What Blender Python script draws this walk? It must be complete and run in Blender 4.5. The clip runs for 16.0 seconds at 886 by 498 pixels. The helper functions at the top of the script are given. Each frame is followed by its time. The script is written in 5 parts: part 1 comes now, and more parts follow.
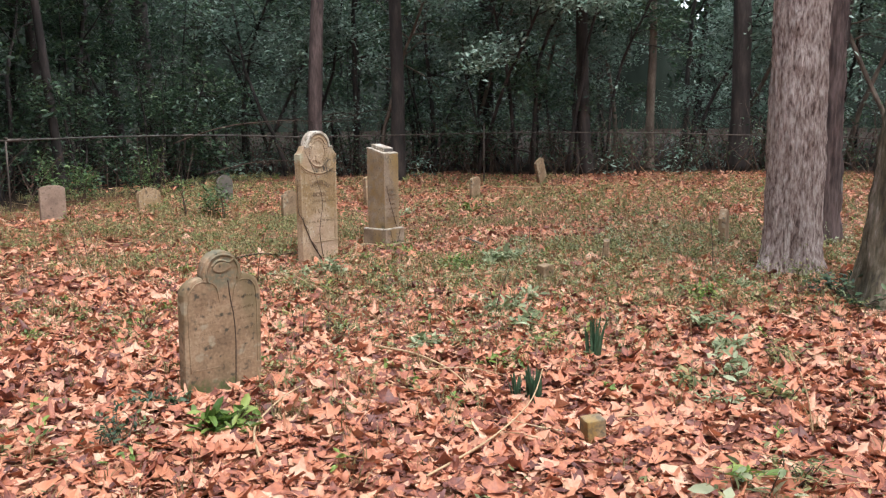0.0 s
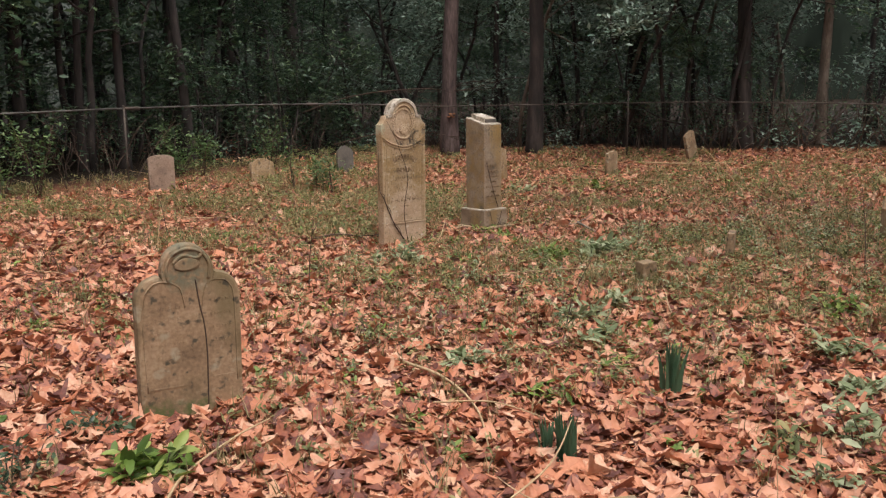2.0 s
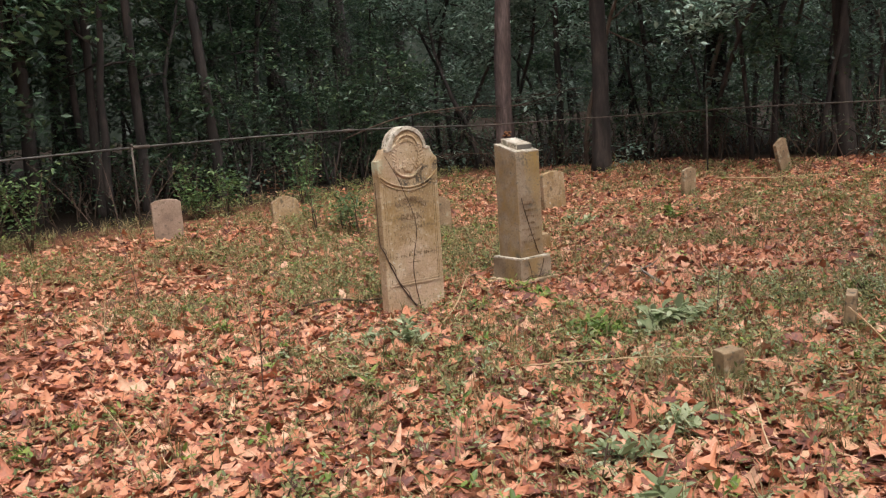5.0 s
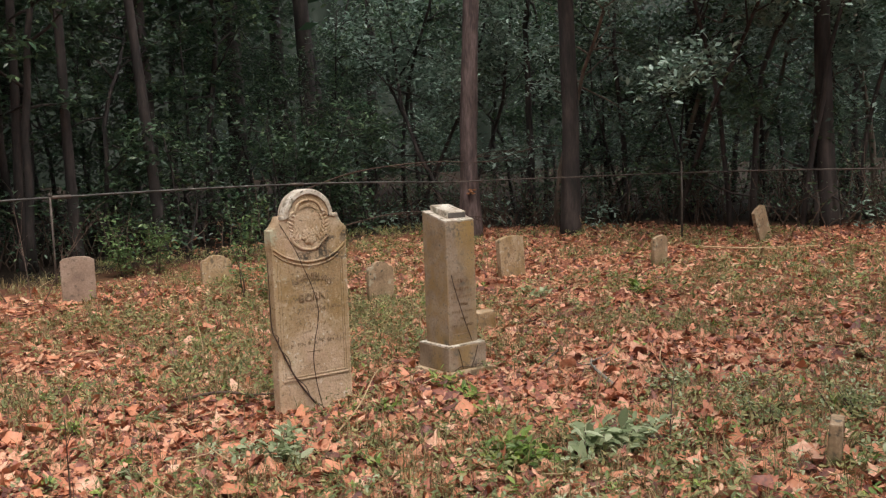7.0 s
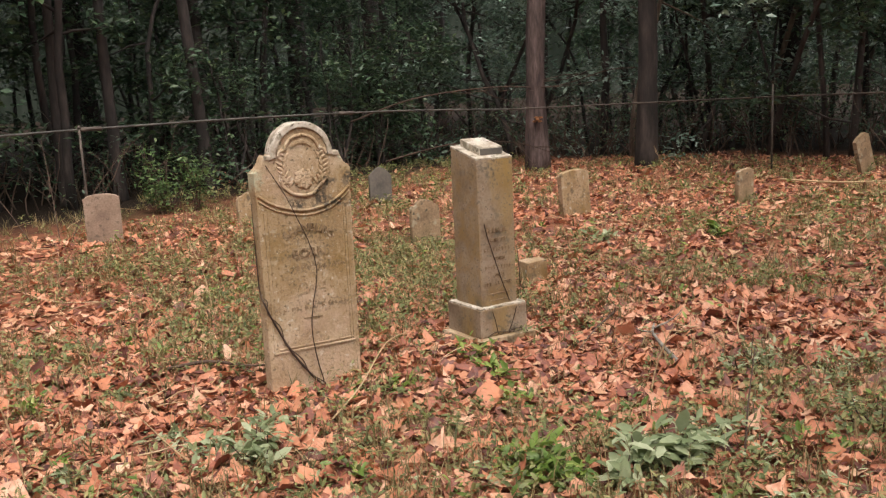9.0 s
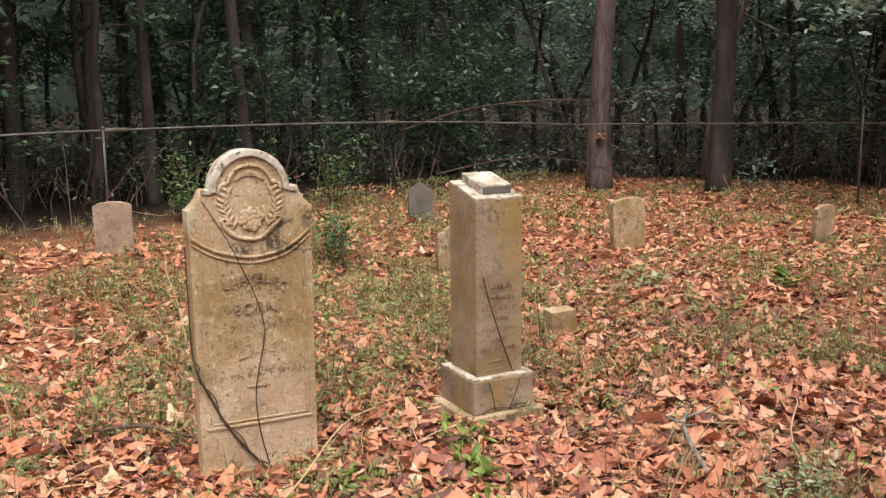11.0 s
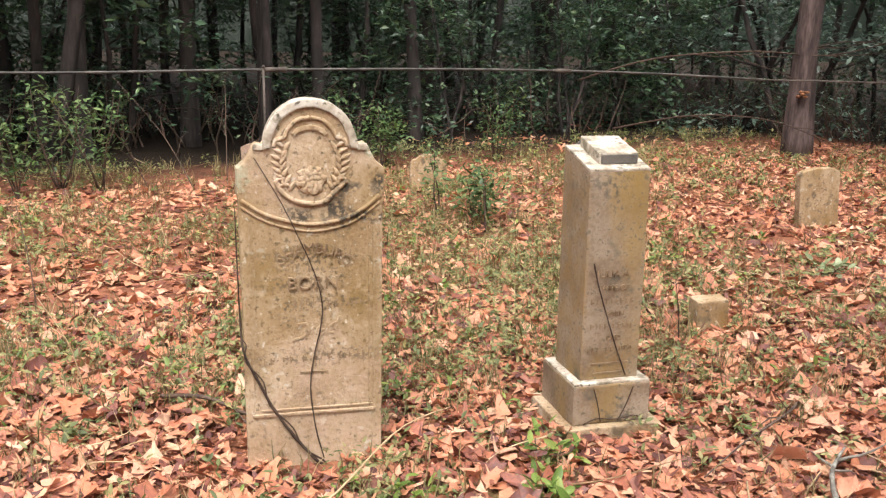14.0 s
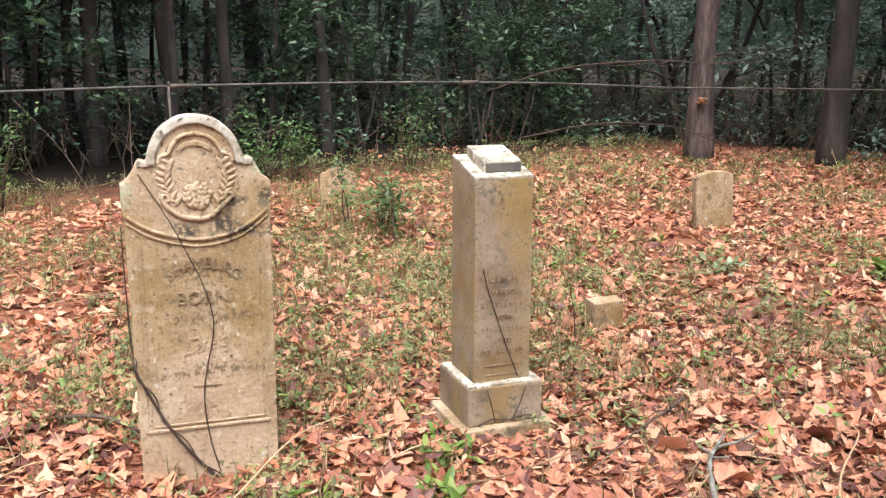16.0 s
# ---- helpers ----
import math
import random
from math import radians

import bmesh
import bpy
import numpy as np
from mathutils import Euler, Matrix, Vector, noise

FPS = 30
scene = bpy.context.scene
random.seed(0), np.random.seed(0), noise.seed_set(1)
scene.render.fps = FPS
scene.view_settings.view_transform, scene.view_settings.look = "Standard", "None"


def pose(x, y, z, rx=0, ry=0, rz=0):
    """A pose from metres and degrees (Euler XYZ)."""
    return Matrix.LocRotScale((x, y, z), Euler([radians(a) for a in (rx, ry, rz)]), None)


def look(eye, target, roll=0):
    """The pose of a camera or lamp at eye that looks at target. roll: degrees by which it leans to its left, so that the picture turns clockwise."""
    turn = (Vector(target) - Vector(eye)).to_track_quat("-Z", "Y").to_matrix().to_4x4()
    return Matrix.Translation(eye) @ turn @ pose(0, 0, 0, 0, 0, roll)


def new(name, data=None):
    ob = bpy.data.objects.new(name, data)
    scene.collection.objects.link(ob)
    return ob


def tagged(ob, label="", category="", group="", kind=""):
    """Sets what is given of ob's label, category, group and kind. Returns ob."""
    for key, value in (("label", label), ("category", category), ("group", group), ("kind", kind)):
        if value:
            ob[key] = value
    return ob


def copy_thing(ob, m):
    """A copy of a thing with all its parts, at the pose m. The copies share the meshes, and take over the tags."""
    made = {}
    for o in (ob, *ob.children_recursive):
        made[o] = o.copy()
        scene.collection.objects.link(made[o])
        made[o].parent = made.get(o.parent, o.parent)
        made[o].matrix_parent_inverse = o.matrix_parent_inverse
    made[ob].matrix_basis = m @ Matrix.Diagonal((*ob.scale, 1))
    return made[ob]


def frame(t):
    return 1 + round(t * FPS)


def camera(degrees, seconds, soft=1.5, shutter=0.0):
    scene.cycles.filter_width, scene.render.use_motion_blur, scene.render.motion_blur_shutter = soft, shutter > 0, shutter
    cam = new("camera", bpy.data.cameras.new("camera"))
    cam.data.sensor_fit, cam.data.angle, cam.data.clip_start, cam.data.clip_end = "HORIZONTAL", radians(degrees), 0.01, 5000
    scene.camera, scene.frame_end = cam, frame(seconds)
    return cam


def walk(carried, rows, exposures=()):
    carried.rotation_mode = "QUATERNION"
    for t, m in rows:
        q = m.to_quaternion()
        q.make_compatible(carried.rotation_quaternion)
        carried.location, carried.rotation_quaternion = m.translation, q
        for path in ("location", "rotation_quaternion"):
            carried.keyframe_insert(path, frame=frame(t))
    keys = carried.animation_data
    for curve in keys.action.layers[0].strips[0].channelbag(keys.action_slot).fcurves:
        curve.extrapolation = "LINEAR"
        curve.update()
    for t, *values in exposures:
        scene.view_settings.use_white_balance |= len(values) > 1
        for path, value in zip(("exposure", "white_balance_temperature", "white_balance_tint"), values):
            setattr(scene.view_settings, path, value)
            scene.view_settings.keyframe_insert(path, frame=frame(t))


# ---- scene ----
cam = camera(52.0, 16.0, 1.25)
PATH = [
    (0, (-0.517, -0.02, 1.451), (-1.256, 1.816, 1.164), -0.6),
    (0.5, (-0.52, 0.317, 1.41), (-1.266, 2.143, 1.077), 1.3),
    (1, (-0.537, 0.627, 1.456), (-1.213, 2.485, 1.16), -2.3),
    (1.5, (-0.459, 0.968, 1.403), (-1.308, 2.754, 1.102), -3.5),
    (2, (-0.389, 1.316, 1.404), (-1.451, 2.975, 1.058), -0.6),
    (2.5, (-0.511, 1.628, 1.397), (-1.584, 3.284, 1.07), 0.3),
    (3, (-0.635, 1.87, 1.445), (-1.634, 3.568, 1.102), -0.6),
    (3.5, (-0.647, 2.146, 1.434), (-1.713, 3.798, 1.065), -2.1),
    (3.7, (-0.642, 2.303, 1.442), (-1.786, 3.902, 1.079), -2.4),
    (5.8, (-1.152, 3.611, 1.449), (-2.385, 5.164, 1.189), -3.0),
    (6, (-1.145, 3.738, 1.483), (-2.392, 5.285, 1.259), -2.1),
    (6.5, (-1.171, 3.937, 1.466), (-2.416, 5.483, 1.226), -2.6),
    (7, (-1.274, 4.269, 1.484), (-2.47, 5.859, 1.284), -2.1),
    (7.5, (-1.444, 4.448, 1.508), (-2.691, 5.996, 1.288), -3.3),
    (8, (-1.55, 4.618, 1.464), (-2.902, 6.062, 1.164), -5.2),
    (8.5, (-1.605, 4.997, 1.467), (-2.942, 6.446, 1.133), -3.7),
    (8.7, (-1.626, 5.101, 1.456), (-2.947, 6.562, 1.107), -2.9),
    (10.8, (-1.946, 6.15, 1.545), (-3.338, 7.543, 1.198), -0.2),
    (11, (-1.982, 6.2, 1.539), (-3.427, 7.541, 1.2), -0.6),
    (11.5, (-2.081, 6.331, 1.518), (-3.602, 7.577, 1.153), -0.2),
    (12, (-2.213, 6.516, 1.526), (-3.725, 7.784, 1.196), 1.3),
    (12.5, (-2.292, 6.618, 1.526), (-3.85, 7.814, 1.149), -0.6),
    (13, (-2.303, 6.716, 1.532), (-3.962, 7.763, 1.143), -0.7),
    (13.5, (-2.275, 6.834, 1.535), (-3.974, 7.807, 1.129), 0.4),
    (14, (-2.249, 6.907, 1.534), (-3.926, 7.897, 1.081), 0.9),
    (14.5, (-2.228, 6.942, 1.54), (-3.887, 7.962, 1.086), 1.1),
    (15, (-2.204, 6.942, 1.551), (-3.875, 7.958, 1.133), 1.1),
    (15.5, (-2.186, 6.951, 1.555), (-3.837, 7.999, 1.135), 0.3),
    (16, (-2.108, 6.976, 1.541), (-3.702, 8.107, 1.115), 0.1),
]
EXPOSURES = [
    (0.0, 2.3, 6200, 11), (0.5, 1.92, 6450, 14), (1.0, 1.88, 6600, 14), (2.0, 1.86, 6850, 14), (3.7, 2.07, 6850, 12), (6.0, 2.09, 6800, 12), (7.5, 1.98, 6900, 13),
    (8.7, 2.11, 7100, 14), (11.0, 2.43, 7000, 13), (12.5, 2.5, 6900, 13), (13.5, 2.64, 6850, 12), (14.2, 2.77, 6700, 12), (15.0, 2.85, 6450, 11), (16.0, 2.88, 6300, 10)]
walk(cam, [(t, look(eye, target, roll)) for t, eye, target, roll in PATH], EXPOSURES)

# ---- light: a bright overcast sky over a clearing ----
world = bpy.data.worlds.new("overcast_sky")
scene.world = world
world.use_nodes = True
wn, wl = world.node_tree.nodes, world.node_tree.links
wn.clear()
sky = wn.new("ShaderNodeTexSky")
sky.sky_type, sky.sun_disc = "NISHITA", False
sky.sun_elevation, sky.sun_rotation = radians(63), radians(127)
grey = wn.new("ShaderNodeHueSaturation")
grey.inputs["Saturation"].default_value = 0.25
back = wn.new("ShaderNodeBackground")
back.inputs["Strength"].default_value = 0.15
wout = wn.new("ShaderNodeOutputWorld")
wl.new(sky.outputs[0], grey.inputs["Color"])
wl.new(grey.outputs[0], back.inputs["Color"])
wl.new(back.outputs[0], wout.inputs["Surface"])
sun = new("sun", bpy.data.lights.new("sun", "SUN"))
sun.data.energy, sun.data.angle, sun.data.color = 0.6, radians(30), (1.0, 0.96, 0.9)
sun.matrix_world = look((5, 3, 20), (-3, 9, 0))


# ---- materials ----
def material(name, stops, scale=3.0, rough=(0.7, 0.9), fine=40.0, bump=0.3, dist=0.01, stretch=(1, 1, 1), island=False,
             objects=False, extra=None, spec=0.5, thin=0.0):
    """Two scales of noise drive a ramp of base colours, the roughness and the relief."""
    m = bpy.data.materials.new(name)
    m.use_nodes = True
    n, l = m.node_tree.nodes, m.node_tree.links
    bsdf = n["Principled BSDF"]
    bsdf.inputs["Specular IOR Level"].default_value = spec
    tc = n.new("ShaderNodeTexCoord")
    mp = n.new("ShaderNodeMapping")
    mp.inputs["Scale"].default_value = stretch
    l.new(tc.outputs["Object"], mp.inputs["Vector"])
    big, small = n.new("ShaderNodeTexNoise"), n.new("ShaderNodeTexNoise")
    for tex, sc, det in ((big, scale, 5), (small, fine, 6)):
        tex.inputs["Scale"].default_value, tex.inputs["Detail"].default_value = sc, det
        l.new(mp.outputs[0], tex.inputs["Vector"])
    mix = n.new("ShaderNodeMath")
    mix.operation = "MULTIPLY_ADD"
    mix.inputs[1].default_value = 0.35
    l.new(small.outputs["Fac"], mix.inputs[0])
    pre = n.new("ShaderNodeMath")
    pre.operation = "MULTIPLY"
    pre.inputs[1].default_value = 0.65
    if island:
        src = n.new("ShaderNodeNewGeometry").outputs["Random Per Island"]
    elif objects:
        src = n.new("ShaderNodeObjectInfo").outputs["Random"]
    else:
        src = big.outputs["Fac"]
    l.new(src, pre.inputs[0])
    l.new(pre.outputs[0], mix.inputs[2])
    ramp = n.new("ShaderNodeValToRGB")
    el = ramp.color_ramp.elements
    el[0].position, el[0].color = stops[0][0], (*stops[0][1], 1)
    el[1].position, el[1].color = stops[-1][0], (*stops[-1][1], 1)
    for p, c in stops[1:-1]:
        e = el.new(p)
        e.color = (*c, 1)
    l.new(mix.outputs[0], ramp.inputs["Fac"])
    colour = ramp.outputs["Color"]
    for k, (c, sc, low, high, st) in enumerate(extra or ()):
        mp2 = n.new("ShaderNodeMapping")
        mp2.inputs["Scale"].default_value = st
        mp2.inputs["Location"].default_value = (3.1 * k + 1, 7.7, 2.3 * k)
        l.new(tc.outputs["Object"], mp2.inputs["Vector"])
        tex = n.new("ShaderNodeTexNoise")
        tex.inputs["Scale"].default_value, tex.inputs["Detail"].default_value = sc, 7
        l.new(mp2.outputs[0], tex.inputs["Vector"])
        rng = n.new("ShaderNodeMapRange")
        rng.inputs["From Min"].default_value, rng.inputs["From Max"].default_value = low, high
        l.new(tex.outputs["Fac"], rng.inputs["Value"])
        mx = n.new("ShaderNodeMix")
        mx.data_type = "RGBA"
        l.new(rng.outputs[0], mx.inputs["Factor"])
        l.new(colour, mx.inputs["A"])
        mx.inputs["B"].default_value = (*c, 1)
        colour = mx.outputs["Result"]
    l.new(colour, bsdf.inputs["Base Color"])
    rr = n.new("ShaderNodeMapRange")
    rr.inputs["To Min"].default_value, rr.inputs["To Max"].default_value = rough
    l.new(small.outputs["Fac"], rr.inputs["Value"])
    l.new(rr.outputs[0], bsdf.inputs["Roughness"])
    if thin:
        # light passes through leaves
        tl, ms = n.new("ShaderNodeBsdfTranslucent"), n.new("ShaderNodeMixShader")
        ms.inputs[0].default_value = thin
        l.new(colour, tl.inputs["Color"])
        l.new(bsdf.outputs[0], ms.inputs[1])
        l.new(tl.outputs[0], ms.inputs[2])
        l.new(ms.outputs[0], n["Material Output"].inputs["Surface"])
    if bump:
        bp = n.new("ShaderNodeBump")
        bp.inputs["Strength"].default_value, bp.inputs["Distance"].default_value = bump, dist
        l.new(mix.outputs[0], bp.inputs["Height"])
        l.new(bp.outputs[0], bsdf.inputs["Normal"])
    return m


def stain(m, spots, tint, ragged=16.0, soft=0.35, strength=0.9, gaps=(0.36, 0.52), grain=46.0):
    """Lays stains of one tint over a material, each with a centre (x, z) and a half-size, with ragged rims."""
    n, l = m.node_tree.nodes, m.node_tree.links
    tc, tex = n.new("ShaderNodeTexCoord"), n.new("ShaderNodeTexNoise")
    tex.inputs["Scale"].default_value, tex.inputs["Detail"].default_value = ragged, 8
    l.new(tc.outputs["Object"], tex.inputs["Vector"])
    total = None
    for cx, cz, rx, rz in spots:
        mp, ln, ad, rg = (n.new(k) for k in ("ShaderNodeMapping", "ShaderNodeVectorMath", "ShaderNodeMath", "ShaderNodeMapRange"))
        mp.inputs["Scale"].default_value, mp.inputs["Location"].default_value = (1 / rx, 0, 1 / rz), (-cx / rx, 0, -cz / rz)
        ln.operation, ad.operation, ad.inputs[1].default_value = "LENGTH", "MULTIPLY_ADD", 2.6
        l.new(tc.outputs["Object"], mp.inputs["Vector"])
        l.new(mp.outputs[0], ln.inputs[0])
        l.new(tex.outputs["Fac"], ad.inputs[0])
        l.new(ln.outputs["Value"], ad.inputs[2])
        rg.inputs["From Min"].default_value, rg.inputs["From Max"].default_value = 2.15 + soft, 2.15 - soft
        l.new(ad.outputs[0], rg.inputs["Value"])
        if total is None:
            total = rg.outputs[0]
        else:
            mx = n.new("ShaderNodeMath")
            mx.operation = "MAXIMUM"
            l.new(total, mx.inputs[0])
            l.new(rg.outputs[0], mx.inputs[1])
            total = mx.outputs[0]
    fine, holes, cut = n.new("ShaderNodeTexNoise"), n.new("ShaderNodeMapRange"), n.new("ShaderNodeMath")
    fine.inputs["Scale"].default_value, fine.inputs["Detail"].default_value = grain, 6
    l.new(tc.outputs["Object"], fine.inputs["Vector"])
    l.new(fine.outputs["Fac"], holes.inputs["Value"])
    holes.inputs["From Min"].default_value, holes.inputs["From Max"].default_value = gaps
    holes.inputs["To Max"].default_value = strength
    cut.operation = "MULTIPLY"
    l.new(total, cut.inputs[0])
    l.new(holes.outputs[0], cut.inputs[1])
    blend, base = n.new("ShaderNodeMix"), n["Principled BSDF"].inputs["Base Color"]
    blend.data_type = "RGBA"
    l.new(base.links[0].from_socket, blend.inputs["A"])
    blend.inputs["B"].default_value = (*tint, 1)
    l.new(cut.outputs[0], blend.inputs["Factor"])
    l.new(blend.outputs["Result"], base)
    return m


ONE = (1, 1, 1)
soil = material("leaf_mould", [(0.3, (0.07, 0.034, 0.022)), (0.43, (0.16, 0.066, 0.04)), (0.56, (0.28, 0.115, 0.066)), (0.7, (0.18, 0.09, 0.05))],
                6.0, (0.85, 1), 34, 1.0, 0.04, extra=[((0.09, 0.095, 0.04), 0.35, 0.55, 0.68, ONE)], spec=0.08)
sn, sl = soil.node_tree.nodes, soil.node_tree.links
# beyond the fence the soil colour is darkened to stand in for tree shade
sep, west, north, most, wood_shade = (sn.new(k) for k in ("ShaderNodeSeparateXYZ", "ShaderNodeMapRange", "ShaderNodeMapRange", "ShaderNodeMath", "ShaderNodeMix"))
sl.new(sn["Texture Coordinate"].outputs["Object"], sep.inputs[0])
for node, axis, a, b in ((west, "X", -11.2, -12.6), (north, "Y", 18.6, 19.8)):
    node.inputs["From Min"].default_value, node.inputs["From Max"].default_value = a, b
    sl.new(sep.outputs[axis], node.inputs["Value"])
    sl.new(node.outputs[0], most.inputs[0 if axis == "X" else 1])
most.operation, wood_shade.data_type = "MAXIMUM", "RGBA"
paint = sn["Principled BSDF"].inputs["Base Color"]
sl.new(paint.links[0].from_socket, wood_shade.inputs["A"])
wood_shade.inputs["B"].default_value = (0.02, 0.014, 0.010, 1)
sl.new(most.outputs[0], wood_shade.inputs["Factor"])
sl.new(wood_shade.outputs["Result"], paint)
litter_mat = material("dry_leaf", [(0.2, (0.13, 0.045, 0.034)), (0.31, (0.30, 0.10, 0.06)), (0.43, (0.46, 0.172, 0.092)), (0.58, (0.56, 0.23, 0.122)), (0.72, (0.58, 0.28, 0.175)), (0.84, (0.68, 0.43, 0.29))],
                      3, (0.4, 0.7), 55, 0.5, 0.004, island=True, thin=0.12)
crumb_mat = material("leaf_crumbs", [(0.2, (0.09, 0.03, 0.024)), (0.36, (0.23, 0.08, 0.052)), (0.5, (0.40, 0.15, 0.085)), (0.66, (0.52, 0.235, 0.13)), (0.84, (0.60, 0.38, 0.235))],
                     3, (0.5, 0.8), 60, 0.3, 0.003, island=True, thin=0.1)
marble = material("weathered_marble", [(0.36, (0.22, 0.14, 0.075)), (0.45, (0.35, 0.24, 0.14)), (0.55, (0.45, 0.335, 0.22)), (0.66, (0.54, 0.43, 0.315))],
                  4.0, (0.7, 0.92), 60, 0.8, 0.012,
                  extra=[((0.25, 0.155, 0.06), 3.2, 0.44, 0.62, (1, 1, 0.6)), ((0.14, 0.105, 0.065), 48, 0.57, 0.68, ONE), ((0.13, 0.095, 0.055), 11.0, 0.57, 0.69, (1.3, 1, 1)),
                         ((0.46, 0.40, 0.31), 26, 0.62, 0.7, ONE)])
# paler marble for upper parts: light from overhead is put into the colour
marble_cap = material("top_lit_marble", [(0.36, (0.28, 0.22, 0.155)), (0.5, (0.44, 0.38, 0.30)), (0.62, (0.60, 0.55, 0.47))], 12, (0.7, 0.9), 60, 0.6, 0.008,
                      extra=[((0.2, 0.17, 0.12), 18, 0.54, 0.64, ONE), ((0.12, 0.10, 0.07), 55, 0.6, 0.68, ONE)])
marble_tall = material("stained_marble", [(0.36, (0.26, 0.17, 0.09)), (0.46, (0.38, 0.265, 0.155)), (0.56, (0.48, 0.36, 0.24)), (0.66, (0.57, 0.46, 0.34))], 5.0, (0.7, 0.92), 70, 0.9, 0.012,
                       extra=[((0.16, 0.12, 0.07), 52, 0.57, 0.68, ONE), ((0.56, 0.50, 0.40), 34, 0.63, 0.70, ONE)])
stain(marble_tall, [(-0.15, 0.68, 0.14, 0.24), (0.17, 0.62, 0.1, 0.3), (-0.2, 0.9, 0.1, 0.12), (0.0, 0.8, 0.2, 0.08), (0.22, 1.0, 0.05, 0.1)], (0.25, 0.155, 0.05), 7.0, 0.9, 0.85, (0.25, 0.5), 22.0)
stain(marble_tall, [(0.0, 0.09, 0.3, 0.2), (-0.02, 0.36, 0.13, 0.14), (0.13, 0.3, 0.12, 0.1), (-0.12, 1.03, 0.08, 0.09)], (0.52, 0.37, 0.27), 9.0, 0.8, 0.7, (0.3, 0.6), 30.0)
stain(marble_tall, [(0.085, 0.945, 0.05, 0.07), (0.16, 0.92, 0.1, 0.022), (-0.035, 0.93, 0.05, 0.025), (0.115, 1.025, 0.04, 0.025), (0.235, 1.04, 0.025, 0.035)], (0.035, 0.033, 0.026), 34.0, 0.5, 0.9, (0.4, 0.5), 60.0)
stain(marble_tall, [(-0.1, 0.6, 0.035, 0.04), (-0.075, 0.545, 0.035, 0.02), (0.1, 0.685, 0.02, 0.03), (-0.02, 0.69, 0.16, 0.03), (0.0, 0.78, 0.17, 0.05), (0.05, 0.61, 0.14, 0.03), (0.02, 0.415, 0.2, 0.025)], (0.10, 0.075, 0.045), 40.0, 0.6, 0.75, (0.48, 0.56), 70.0)
stain(marble_tall, [(-0.245, 1.07, 0.04, 0.05), (0.2, 1.15, 0.02, 0.025)], (0.40, 0.42, 0.30), 30.0, 0.3, 0.7)
stain(marble_tall, [(0.0, 0.6, 0.5, 0.9)], (0.60, 0.54, 0.43), 20.0, 0.5, 0.7, (0.665, 0.70), 42.0)
stain(marble_tall, [(0.0, 0.6, 0.5, 0.9)], (0.11, 0.085, 0.055), 20.0, 0.5, 0.7, (0.655, 0.70), 75.0)
pillar_mat = material("grey_tan_marble", [(0.36, (0.16, 0.105, 0.065)), (0.48, (0.25, 0.18, 0.118)), (0.62, (0.36, 0.28, 0.205))], 4.5, (0.7, 0.92), 60, 0.4, 0.006,
                      extra=[((0.30, 0.18, 0.03), 2.4, 0.5, 0.68, (1, 1, 0.35)), ((0.12, 0.10, 0.07), 40, 0.6, 0.7, (1, 1, 1.4)), ((0.10, 0.09, 0.065), 7, 0.63, 0.72, ONE)])
stain(pillar_mat, [(-0.128, 0.62, 0.012, 0.45)], (0.30, 0.175, 0.045), 9.0, 0.9, 0.6, (0.35, 0.6), 14.0)
stain(pillar_mat, [(0.0, 0.6, 0.5, 0.9)], (0.10, 0.085, 0.06), 20.0, 0.5, 0.7, (0.6, 0.68), 60.0)
stain(pillar_mat, [(0.05, 0.06, 0.12, 0.035), (0.03, 0.12, 0.03, 0.05), (-0.04, 1.0, 0.07, 0.05)], (0.07, 0.065, 0.05), 30.0, 0.5, 0.75, (0.45, 0.58), 50.0)
mossy = material("mossy_marble", [(0.36, (0.15, 0.098, 0.057)), (0.5, (0.27, 0.18, 0.105)), (0.63, (0.38, 0.27, 0.17))], 5, (0.75, 0.95), 60, 0.6, 0.01,
                 extra=[((0.15, 0.115, 0.055), 3, 0.5, 0.68, (1, 1, 0.6)), ((0.07, 0.06, 0.04), 24, 0.57, 0.68, ONE), ((0.36, 0.31, 0.22), 11, 0.6, 0.7, ONE)])
stain(mossy, [(-0.16, 0.02, 0.12, 0.07), (0.02, 0.02, 0.1, 0.05)], (0.075, 0.105, 0.03), 20.0, 0.4)
stain(mossy, [(-0.02, 0.63, 0.1, 0.05), (0.0, 0.74, 0.1, 0.05)], (0.15, 0.145, 0.095), 16.0, 0.5)
pink_stone = material("pinkish_marble", [(0.36, (0.16, 0.105, 0.075)), (0.5, (0.25, 0.17, 0.122)), (0.63, (0.33, 0.24, 0.18))], 5, (0.75, 0.95), 60, 0.6, 0.008,
                      extra=[((0.14, 0.10, 0.07), 22, 0.58, 0.7, ONE)])
dark_stone = material("dark_fieldstone", [(0.3, (0.06, 0.055, 0.05)), (0.6, (0.14, 0.12, 0.10)), (0.8, (0.2, 0.17, 0.14))], 6, (0.8, 1), 50, 0.5, 0.01)
# lettering marble, darkened to stand in for the shadows of its relief
carved = material("shadow_toned_marble", [(0.38, (0.15, 0.09, 0.048)), (0.6, (0.30, 0.21, 0.125))], 8, (0.8, 0.95), 60, 0.3, 0.004)
bark = material("pine_bark", [(0.36, (0.07, 0.045, 0.038)), (0.43, (0.19, 0.135, 0.118)), (0.5, (0.30, 0.235, 0.21)), (0.62, (0.48, 0.41, 0.375))], 38, (0.8, 1), 90, 0.9, 0.03, (1, 1, 0.26))
